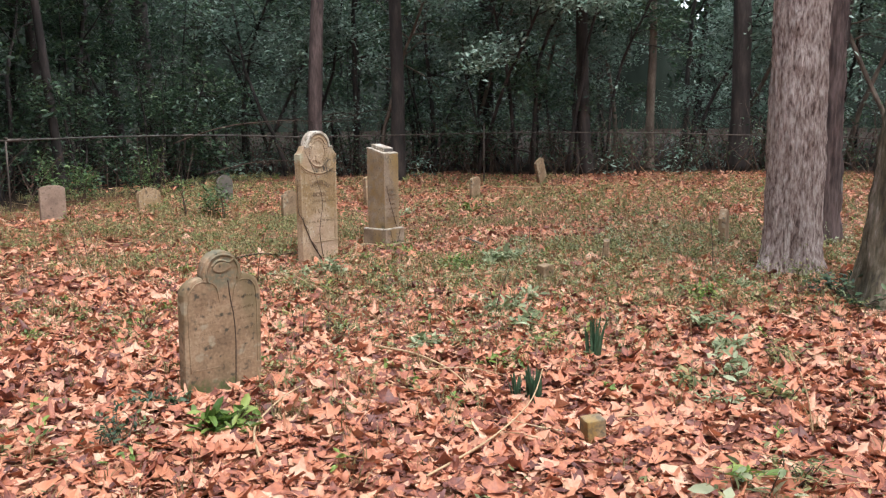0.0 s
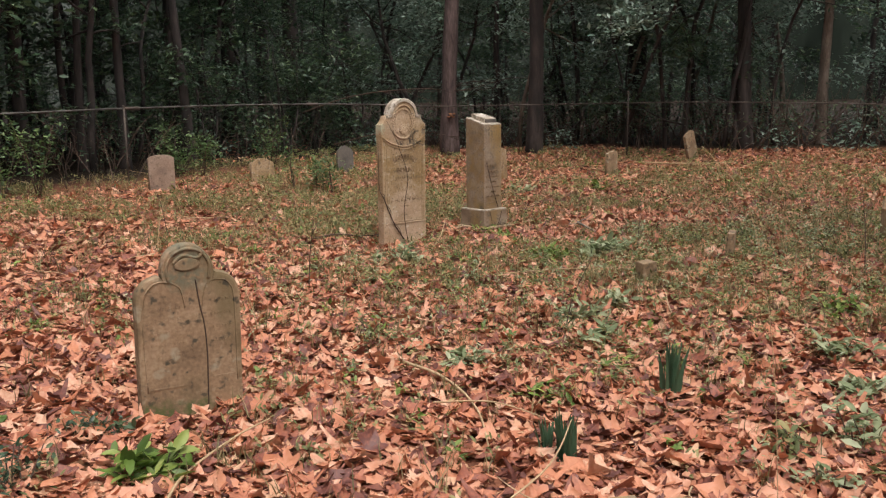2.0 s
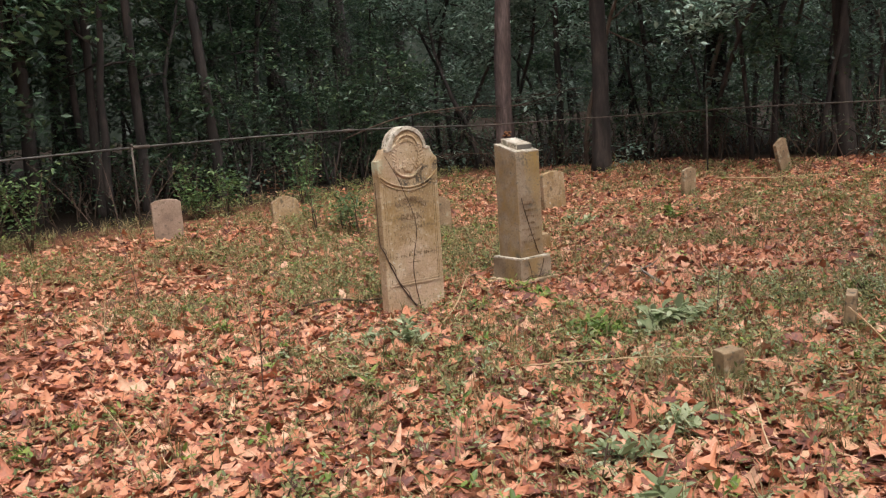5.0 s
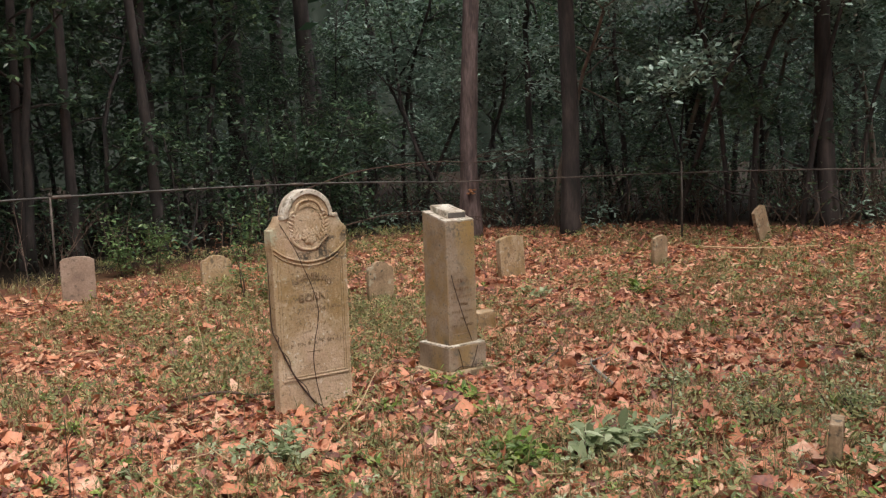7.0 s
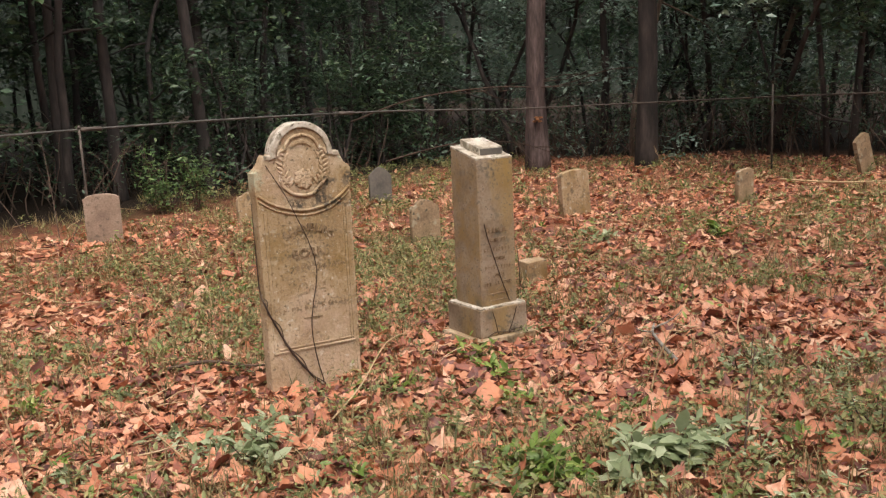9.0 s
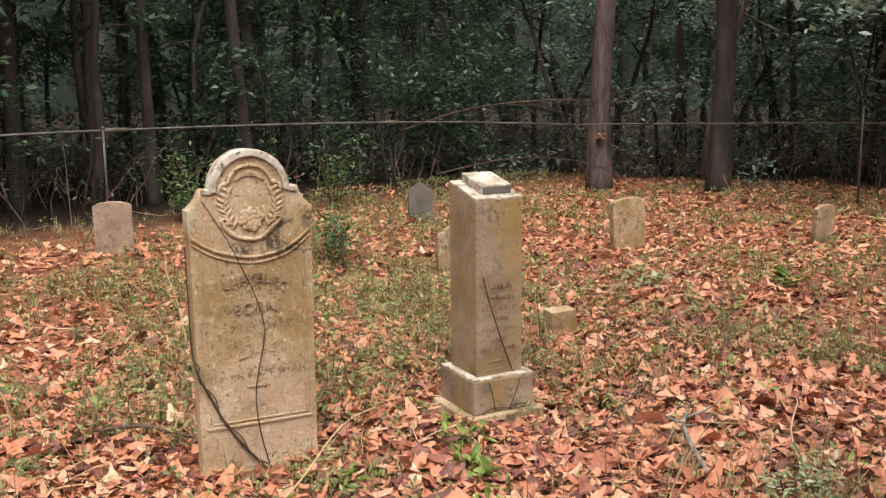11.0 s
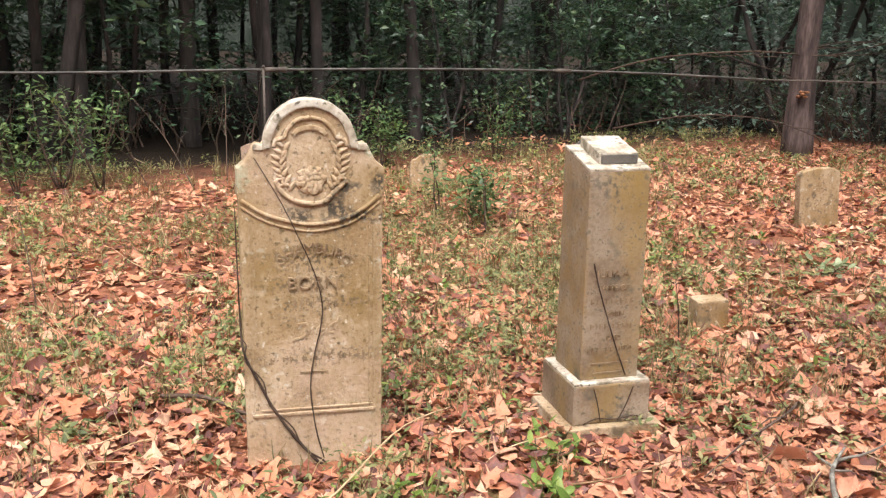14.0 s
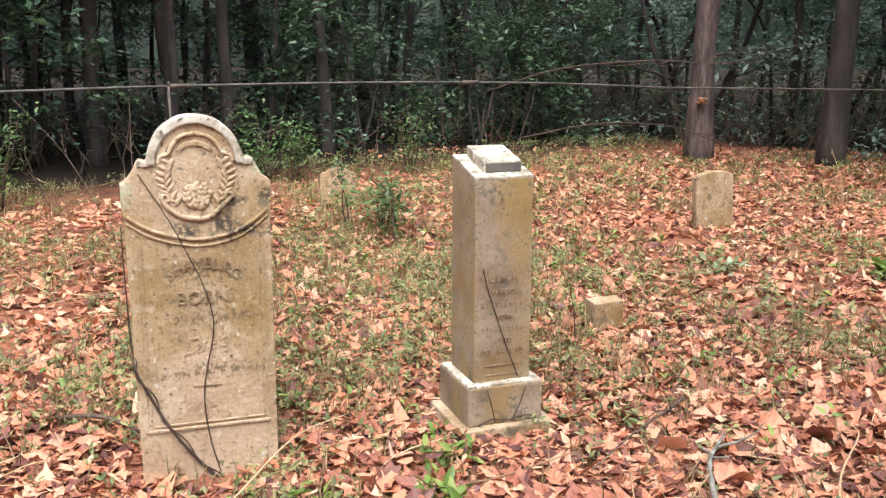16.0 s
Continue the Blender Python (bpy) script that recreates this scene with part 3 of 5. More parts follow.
def plant_out(sources, count, gap, zone, low=0.8, high=1.25):
    made = 0
    for _ in range(count * 60):
        x, y = zone(rs)
        if made >= count:
            break
        if inside(x, y, 0.4) or any((x - a) ** 2 + (y - b) ** 2 < gap * gap for a, b in placed):
            continue
        placed.append((x, y))
        s = low + (high - low) * rs.rand()
        ob = copy_thing(sources[rs.randint(len(sources))], pose(x, y, G(x, y) if math.hypot(x + 4, y - 8) < 25 else 0.45, 3 * rs.randn(), 3 * rs.randn(), 360 * rs.rand()))
        ob.scale = (s, s, s)
        made += 1


plant_out(kinds, 26, 1.0, lambda r: (-13.2 - 2.5 * r.rand() ** 1.3, -1 + 19 * r.rand()))
plant_out(kinds[:3] + pales, 16, 1.0, lambda r: (-14 + 9 * r.rand(), 18.8 + 2.5 * r.rand()))
plant_out(pales * 2 + kinds[:1], 20, 0.9, lambda r: (-8 + 14 * r.rand(), 19.2 + 3.5 * r.rand()))
plant_out(kinds, 55, 1.2, lambda r: (-15 - 11 * r.rand(), 0 + 30 * r.rand()))
plant_out(kinds, 24, 1.2, lambda r: (-16 + 9 * r.rand(), 21 + 11 * r.rand()))
plant_out(pales + kinds[2:3], 22, 1.3, lambda r: (-8 + 16 * r.rand(), 22 + 11 * r.rand()))

# crowns above the view, with oversized leaves added to darken the wood
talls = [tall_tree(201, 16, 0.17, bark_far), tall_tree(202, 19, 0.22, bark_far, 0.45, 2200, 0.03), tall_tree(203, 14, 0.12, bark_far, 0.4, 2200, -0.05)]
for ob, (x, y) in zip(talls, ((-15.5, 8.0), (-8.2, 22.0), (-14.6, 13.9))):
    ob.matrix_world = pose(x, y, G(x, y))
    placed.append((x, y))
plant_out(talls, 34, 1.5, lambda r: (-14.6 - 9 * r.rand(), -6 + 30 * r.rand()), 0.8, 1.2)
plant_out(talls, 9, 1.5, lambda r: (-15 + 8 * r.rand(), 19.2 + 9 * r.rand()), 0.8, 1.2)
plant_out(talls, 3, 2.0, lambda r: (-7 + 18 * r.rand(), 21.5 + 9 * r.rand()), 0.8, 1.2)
# low broad crowns, added to shade the ground along the left edge
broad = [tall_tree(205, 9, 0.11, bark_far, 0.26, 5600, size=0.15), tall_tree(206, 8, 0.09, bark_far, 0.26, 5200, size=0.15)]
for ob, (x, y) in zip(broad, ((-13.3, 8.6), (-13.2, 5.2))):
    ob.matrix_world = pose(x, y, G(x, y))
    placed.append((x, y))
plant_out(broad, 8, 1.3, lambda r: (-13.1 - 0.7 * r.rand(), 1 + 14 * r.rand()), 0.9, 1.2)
# unseen trees right of and behind the camera, added to block side light
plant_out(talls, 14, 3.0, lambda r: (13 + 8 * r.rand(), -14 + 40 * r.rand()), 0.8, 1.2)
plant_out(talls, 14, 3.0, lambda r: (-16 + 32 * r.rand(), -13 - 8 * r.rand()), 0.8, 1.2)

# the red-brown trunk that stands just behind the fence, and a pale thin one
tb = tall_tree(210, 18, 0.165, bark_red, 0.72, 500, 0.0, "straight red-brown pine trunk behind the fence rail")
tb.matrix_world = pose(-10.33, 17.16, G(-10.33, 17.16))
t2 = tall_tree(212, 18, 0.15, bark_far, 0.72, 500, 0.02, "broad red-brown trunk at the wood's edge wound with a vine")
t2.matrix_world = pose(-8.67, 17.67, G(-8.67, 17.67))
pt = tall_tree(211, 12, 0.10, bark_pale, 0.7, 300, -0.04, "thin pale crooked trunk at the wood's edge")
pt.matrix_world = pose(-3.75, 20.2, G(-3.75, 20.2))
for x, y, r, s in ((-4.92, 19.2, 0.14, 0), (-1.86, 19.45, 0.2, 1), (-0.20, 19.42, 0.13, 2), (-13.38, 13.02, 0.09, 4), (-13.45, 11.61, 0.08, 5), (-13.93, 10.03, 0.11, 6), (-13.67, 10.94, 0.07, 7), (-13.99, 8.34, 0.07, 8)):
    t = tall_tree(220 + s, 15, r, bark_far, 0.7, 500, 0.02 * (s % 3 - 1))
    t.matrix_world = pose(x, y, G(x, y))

# the evergreen whose upper sprays catch the sky, painted with the lit leaf colour
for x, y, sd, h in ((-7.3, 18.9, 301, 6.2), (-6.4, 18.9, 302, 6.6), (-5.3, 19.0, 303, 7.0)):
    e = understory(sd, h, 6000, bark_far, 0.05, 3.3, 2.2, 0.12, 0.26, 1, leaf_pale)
    tagged(e, "evergreen tree with sky light painted into its pale leaves", "tree")
    e.matrix_world = pose(x, y, G(x, y))


# ---- the big tree in the clearing ----
def big_trunk(name, base, radius, lean, height, seed, label, mat):
    rs = np.random.RandomState(seed)
    tree = thing(name, pose(*base), label, "tree")
    seg, rings = 72, 150
    z = np.linspace(-0.15, height, rings)
    flare = 1 + 0.34 * np.exp(-np.clip(z + 0.05, 0, None) / 0.14) + 0.08 * np.exp(-z / 1.2)
    a = np.linspace(0, 2 * math.pi, seg, endpoint=False)
    v = np.empty((rings, seg, 3))
    for i in range(rings):
        root = 1 + 0.16 * np.exp(-max(z[i], 0) / 0.3) * np.sin(4 * a + seed)
        for j in range(seg):
            r = radius * (1 - 0.02 * z[i]) * flare[i] * root[j]
            q = Vector((math.cos(a[j]) * radius * 26, math.sin(a[j]) * radius * 26, z[i] * 3.2 + seed))
            ridge = abs(noise.noise(q)) + 0.5 * abs(noise.noise(q * 2.3))
            r += 0.045 * ridge - 0.022
            v[i, j] = (r * math.cos(a[j]) + lean[0] * z[i], r * math.sin(a[j]) + lean[1] * z[i], z[i])
    i, j = np.meshgrid(np.arange(rings - 1), np.arange(seg), indexing="ij")
    p, q = i * seg + j, i * seg + (j + 1) % seg
    t = np.concatenate([np.stack([p, q, q + seg], -1).reshape(-1, 3), np.stack([p, q + seg, p + seg], -1).reshape(-1, 3)])
    link("trunk", mesh_np("trunk", v.reshape(-1, 3), t), mat, tree)
    top = np.array((lean[0] * height, lean[1] * height, height))
    tips = []
    for m in range(14):
        b = rs.rand() * 6.283
        br = limb_path(rs, top - (0, 0, 0.1), (math.cos(b), math.sin(b), 0.9), 3.5 + 2 * rs.rand(), 6, 0.0, 0.12)
        link("limb", mesh_np("limb", *tube_np(br, np.linspace(radius * 0.45, 0.02, 7), 8, 0.1, m), smooth=True), bark, tree)
        tips += [br[3], br[4], br[5], br[6]]
    link("crown", mesh_np("crown", *foliage(rs, tips, 9, 0.8, 0.2)), leaf_dark, tree)
    return tree


big_trunk("oak_tree", (-0.62, 8.25, G(-0.62, 8.25)), 0.23, (0.0, 0.0), 7.0, 5, "large upright tree trunk with pale furrowed bark in the clearing", bark)
big_trunk("oak_tree", (-0.36, 10.2, G(-0.36, 10.2)), 0.16, (0.0, 0.0), 7.0, 7, "dark brown tree trunk behind the pale one in the clearing", bark_red)
big_trunk("oak_tree", (0.04, 7.3, G(0.04, 7.3)), 0.2, (0.10, 0.03), 7.0, 9, "leaning tree trunk with a mossy flared base", bark_moss)


# ---- headstones ----
def arc(cx, cz, r, a0, a1, n, rz=None):
    return [(cx + r * math.cos(radians(a0 + (a1 - a0) * k / n)), cz + (rz or r) * math.sin(radians(a0 + (a1 - a0) * k / n))) for k in range(n + 1)]


def words(text, size, x, z, y, mat, parent, depth=0.004, turn=0.0, name="inscription", slant=0.0):
    """Raised lettering on a stone's face."""
    cu = bpy.data.curves.new(name, "FONT")
    cu.body, cu.size, cu.align_x, cu.align_y, cu.extrude, cu.shear = text, size, "CENTER", "CENTER", depth, slant
    tmp = new("lettering", cu)
    me = bpy.data.meshes.new_from_object(tmp)
    bpy.data.objects.remove(tmp)
    m = Matrix.Translation((x, y, z)) @ Matrix.Rotation(radians(90), 4, "X") @ Matrix.Rotation(radians(turn), 4, "Z")
    me.transform(m)
    return link(name, me, mat, parent)


def bars(parent, y, rows, mat):
    """Worn lines of writing, as bars of their size."""
    rs = np.random.RandomState(int(abs(rows[0][0]) * 1000) + len(rows))
    for x, z, w, h in rows:
        bm, at = bmesh.new(), x - w / 2
        while at < x + w / 2:
            b = min(h * (0.35 + 0.5 * rs.rand()), max(w, 0.004)) if h > 0.008 else w
            for dx, wd, dz, ht in ((0, 0.3 * b, 0, h), (0.35 * b, 0.45 * b, 0.6 * h * rs.rand(), 0.3 * h)) if h > 0.008 else ((0, w, 0, h),):
                m = Matrix.Translation((at + dx + wd / 2, y, z - h / 2 + dz + ht / 2)) @ Matrix.Diagonal((wd, 0.003, ht, 1))
                bmesh.ops.create_cube(bm, size=1, matrix=m)
            at += b + h * 0.35
        tagged(part("worn_inscription", bm, mat, parent), kind="stuff")


def ribbon(name, pts, y, r, mat, parent, seg=6):
    return tube(name, [(x, y, z) for x, z in bend(pts, 26)], r, mat, parent, seg)


def tablet(x, y, yaw, w, h, thick, label, style="round", mat=mossy, lean=(0, 0), sink=0.12, group="small headstones"):
    st = thing("headstone", pose(x, y, G(x, y), lean[0], lean[1], yaw), label, "headstone", group)
    b = w / 2
    if style == "round":
        out = [(-b, -sink), (b, -sink), (b, h - 0.28 * w)] + arc(0, h - 0.28 * w, b, 0, 180, 16, 0.28 * w)[1:-1] + [(-b, h - 0.28 * w)]
    elif style == "shoulder":
        out = [(-b, -sink), (b, -sink), (b, h - 0.16)] + [(0.97 * b, h - 0.08), (0.85 * b, h - 0.05), (0.7 * b, h - 0.05)] + arc(0, h - 0.045, 0.62 * b, 8, 172, 10, 0.045) + [(-0.7 * b, h - 0.05), (-0.85 * b, h - 0.05), (-0.97 * b, h - 0.08), (-b, h - 0.16)]
    elif style == "segment":
        out = [(-b, -sink), (b, -sink), (b, h - 0.14 * w), (0.97 * b, h - 0.1 * w)] + arc(0, h - 0.1 * w, 0.9 * b, 0, 180, 12, 0.1 * w) + [(-0.97 * b, h - 0.1 * w), (-b, h - 0.14 * w)]
    elif style == "gothic":
        out = [(-b, -sink), (b, -sink), (b, h - 0.8 * b), (0.72 * b, h - 0.42 * b), (0.35 * b, h - 0.1 * b), (0, h), (-0.35 * b, h - 0.1 * b), (-0.72 * b, h - 0.42 * b), (-b, h - 0.8 * b)]
    else:
        out = [(-b, -sink), (b, -sink), (b * 0.96, h * 0.55), (b, h * 0.93), (b * 0.5, h), (-b * 0.4, h * 0.97), (-b * 0.95, h * 0.9), (-b, h * 0.5)]
    part("slab", slab(out, thick, 0.008, 0.006), mat, st)
    return st


def near_headstone():
    """Low tablet with a raised round crest, rounded shoulders and a long crack."""
    st = thing("headstone", pose(-3.431, 3.976, G(-3.431, 3.976) - 0.005, 2, 0, 63.0), "low brown marble headstone with rounded crest and a vertical crack", "headstone")
    b, t = 0.225, 0.075
    out = ([(-b, -0.15), (b, -0.15), (b, 0.54)] + arc(0.115, 0.54, 0.11, 0, 88, 8, 0.105) + arc(0.0, 0.655, 0.112, -12, 192, 18, 0.122)
           + arc(-0.115, 0.54, 0.11, 92, 180, 8, 0.105))
    part("slab", slab(out, t, 0.012, 0.004), mossy, st)
    f = -t / 2 - 0.001
    ribbon("crest_moulding", [(-0.085, 0.62), (-0.092, 0.68), (-0.06, 0.738), (0, 0.758), (0.06, 0.738), (0.092, 0.68), (0.085, 0.62)], f, 0.007, mossy, st)
    ribbon("panel_moulding", [(-0.195, 0.14), (-0.2, 0.5), (-0.165, 0.605), (-0.1, 0.622), (-0.04, 0.59), (-0.02, 0.5)], f, 0.0032, mossy, st)
    ribbon("panel_moulding", [(0.055, 0.5), (0.075, 0.59), (0.12, 0.612), (0.175, 0.59), (0.198, 0.5), (0.2, 0.14)], f, 0.0032, mossy, st)
    part("carved_dove", slab(arc(-0.005, 0.69, 0.055, 0, 360, 18, 0.028)[:-1], 0.012, 0.005, 0.006), mossy, st).location = (0, f, 0)
    ribbon("carved_wing", [(-0.06, 0.70), (-0.02, 0.73), (0.04, 0.715), (0.07, 0.74)], f, 0.008, mossy, st)
    tube("crack", [(x, f + 0.001, z) for x, z in bend([(0.03, 0.62), (0.045, 0.5), (0.06, 0.42), (0.068, 0.3), (0.066, 0.15), (0.06, -0.02)], 30)], 0.0035, vine_mat, st, 6, 0.5)
    bars(st, f, [(-0.1, 0.505, 0.12, 0.016), (-0.1, 0.45, 0.14, 0.02), (-0.1, 0.40, 0.12, 0.014), (-0.1, 0.345, 0.14, 0.014), (-0.1, 0.29, 0.12, 0.014), (0.135, 0.52, 0.08, 0.014),
                 (0.135, 0.46, 0.09, 0.014), (0.14, 0.40, 0.08, 0.014), (0.14, 0.34, 0.09, 0.014), (0.14, 0.17, 0.1, 0.006), (-0.1, 0.15, 0.17, 0.006)], mossy)


def tall_headstone():
    """Tall arched tablet with a carved wreath, lettering and dead vines."""
    st = thing("headstone", pose(-5.165, 8.09, G(-5.165, 8.09), 0, 0, 72.5), "tall cream marble headstone with arched top, carved wreath and dead vines", "headstone")
    t = 0.085
    half = [(0.243, -0.2), (0.246, 0.97), (0.251, 1.0), (0.252, 1.06), (0.25, 1.092), (0.238, 1.1), (0.222, 1.115), (0.207, 1.14), (0.196, 1.166), (0.186, 1.176), (0.166, 1.172)]
    out = [(-half[0][0], -0.2)] + half + arc(0, 1.165, 0.156, 0, 180, 28, 0.158)[1:-1] + [(-x, z) for x, z in half[:0:-1]]
    part("slab", slab(out, t, 0.009, 0.004), marble_tall, st)
    f = -t / 2 - 0.001
    band = slab(arc(0, 1.165, 0.16, -3, 183, 34, 0.162) + arc(0, 1.165, 0.131, 183, -3, 30, 0.131), t + 0.012, 0.006, 0.003)
    part("arch_band", band, marble_cap, st, "pale band round the arched top, sky light in its colour").location = (0, -0.005, 0)
    for k in (-1, 1):
        ribbon("hood_moulding", [(k * 0.002, 1.262), (k * 0.045, 1.252), (k * 0.075, 1.222), (k * 0.088, 1.197), (k * 0.114, 1.186), (k * 0.124, 1.165)], f, 0.0085, marble_tall, st)
        part("shoulder_boss", box(0.034, 0.02, 0.024, (k * 0.177, f + 0.002, 1.152), 0.007, 0.004, 0.9, 1), marble_cap, st, "pale knob on the shoulder")
        for q in range(7):
            u = q / 6
            cx, cz = k * (0.07 + 0.036 * math.sin(2.3 * u + 0.2)), 1.035 + 0.135 * u
            for side in (-1, 1):
                bm = bmesh.new()
                bmesh.ops.create_icosphere(bm, subdivisions=2, radius=1)
                for v in bm.verts:
                    v.co.x *= 1 - 0.75 * max(v.co.z, 0) ** 1.5
                bmesh.ops.transform(bm, verts=bm.verts, matrix=Matrix.Translation((cx + side * 0.012, f, cz + 0.004 * side * k)) @ Matrix.Rotation(radians(k * 12 + side * 46), 4, "Y") @ Matrix.Diagonal((0.0085, 0.006, 0.022, 1)))
                part("wreath_leaf", bm, marble_tall, st, smooth=True)
    inner = slab(arc(-0.002, 1.192, 0.066, 22, 158, 14, 0.046) + arc(-0.002, 1.186, 0.052, 158, 22, 12, 0.036), 0.012, 0.003, 0.002)
    part("inner_arch_moulding", inner, marble_tall, st).location = (0, f, 0)
    for q in range(26):
        a, d = 2.4 * q, 0.0085 * math.sqrt(q)
        r = 0.011 + 0.006 * abs(math.sin(5.1 * q))
        bm = bmesh.new()
        bmesh.ops.create_icosphere(bm, subdivisions=2, radius=r)
        for v in bm.verts:
            v.co = v.co * (1 + 0.5 * noise.noise(v.co * 110 + Vector((q, 0, 0)))) + Vector((0.003 + d * math.cos(a), 0, 1.05 + 0.95 * d * math.sin(a)))
            v.co.y = v.co.y * 0.5 + f
        part("carved_flower", bm, marble_tall, st, smooth=True)
    for off, r in ((0, 0.008), (-0.024, 0.005)):
        ribbon("curved_moulding", [(-0.236, 0.985 + off), (-0.16, 0.935 + off), (-0.06, 0.904 + off), (0.02, 0.896 + off), (0.12, 0.915 + off), (0.19, 0.955 + off), (0.236, 0.995 + off)], f, r, marble_tall, st)
    ribbon("scroll_moulding", [(-0.118, 1.05), (-0.108, 1.022), (-0.078, 0.992), (-0.04, 0.974), (0.01, 0.968), (0.05, 0.978), (0.085, 1.012), (0.122, 1.048)], f, 0.01, marble_tall, st)
    for k in (-1, 1):
        ribbon("scroll_curl", [(k * 0.118, 1.05), (k * 0.1, 1.055), (k * 0.094, 1.038), (k * 0.108, 1.03)], f, 0.008, marble_tall, st)
    for k in (-1, 1):
        part("border_strip", box(0.007, 0.006, 0.70, (k * 0.214, f, 0.2), 0.0015), marble_tall, st)
        part("border_strip", box(0.004, 0.005, 0.70, (k * 0.198, f, 0.2), 0.001), marble_tall, st)
    part("base_moulding", box(0.44, 0.012, 0.011, (0, f, 0.197), 0.003, 0.0012), marble_tall, st)
    part("base_moulding", box(0.40, 0.008, 0.007, (0.01, f, 0.217), 0.002, 0.001), marble_tall, st)
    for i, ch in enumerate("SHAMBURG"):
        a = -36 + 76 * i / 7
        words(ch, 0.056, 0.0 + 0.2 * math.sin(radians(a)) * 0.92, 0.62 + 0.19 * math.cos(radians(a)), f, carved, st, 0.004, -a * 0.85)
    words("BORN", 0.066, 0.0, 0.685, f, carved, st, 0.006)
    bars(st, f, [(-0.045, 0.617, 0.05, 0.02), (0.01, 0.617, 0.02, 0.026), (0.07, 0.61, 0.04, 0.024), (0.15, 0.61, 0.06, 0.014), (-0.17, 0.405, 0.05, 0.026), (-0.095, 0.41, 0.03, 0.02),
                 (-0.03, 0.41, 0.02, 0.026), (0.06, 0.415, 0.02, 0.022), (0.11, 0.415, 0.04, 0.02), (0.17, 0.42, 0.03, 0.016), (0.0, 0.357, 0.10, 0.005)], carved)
    words("Died", 0.085, -0.005, 0.515, f, marble_tall, st, 0.003, 8, "inscription", 0.5)
    v1 = bend([(0.035, f - 0.004, -0.02), (-0.04, f - 0.012, 0.07), (-0.13, f - 0.01, 0.2), (-0.2, f - 0.01, 0.34), (-0.245, f - 0.006, 0.45), (-0.252, 0.0, 0.52), (-0.256, 0.0, 0.72), (-0.258, 0, 0.95)], 50)
    tube("vine", v1, np.concatenate([np.linspace(0.0062, 0.0042, 32), np.linspace(0.004, 0.0018, 18)]), vine_mat, st, 7, 0.4, "thick dead vine")
    v2 = [(p[0] + 0.012 * math.sin(i * 0.7), p[1] - 0.004, p[2] + 0.012) for i, p in enumerate(v1[:32])]
    tube("vine", v2, np.linspace(0.0036, 0.002, 32), vine_mat, st, 6, 0.4)
    v3 = bend([(0.03, f - 0.003, 0.02), (0.0, f - 0.006, 0.15), (-0.015, f - 0.005, 0.3), (0.0, f - 0.005, 0.42), (0.025, f - 0.006, 0.53), (0.03, f - 0.006, 0.62), (0.0, f - 0.006, 0.74), (-0.05, f - 0.006, 0.86),
               (-0.1, f - 0.01, 0.97), (-0.155, f - 0.006, 1.07), (-0.19, f - 0.004, 1.13)], 70)
    tube("vine", v3, np.linspace(0.0028, 0.0018, 70), vine_mat, st, 6, 0.5, "thin dead vine")


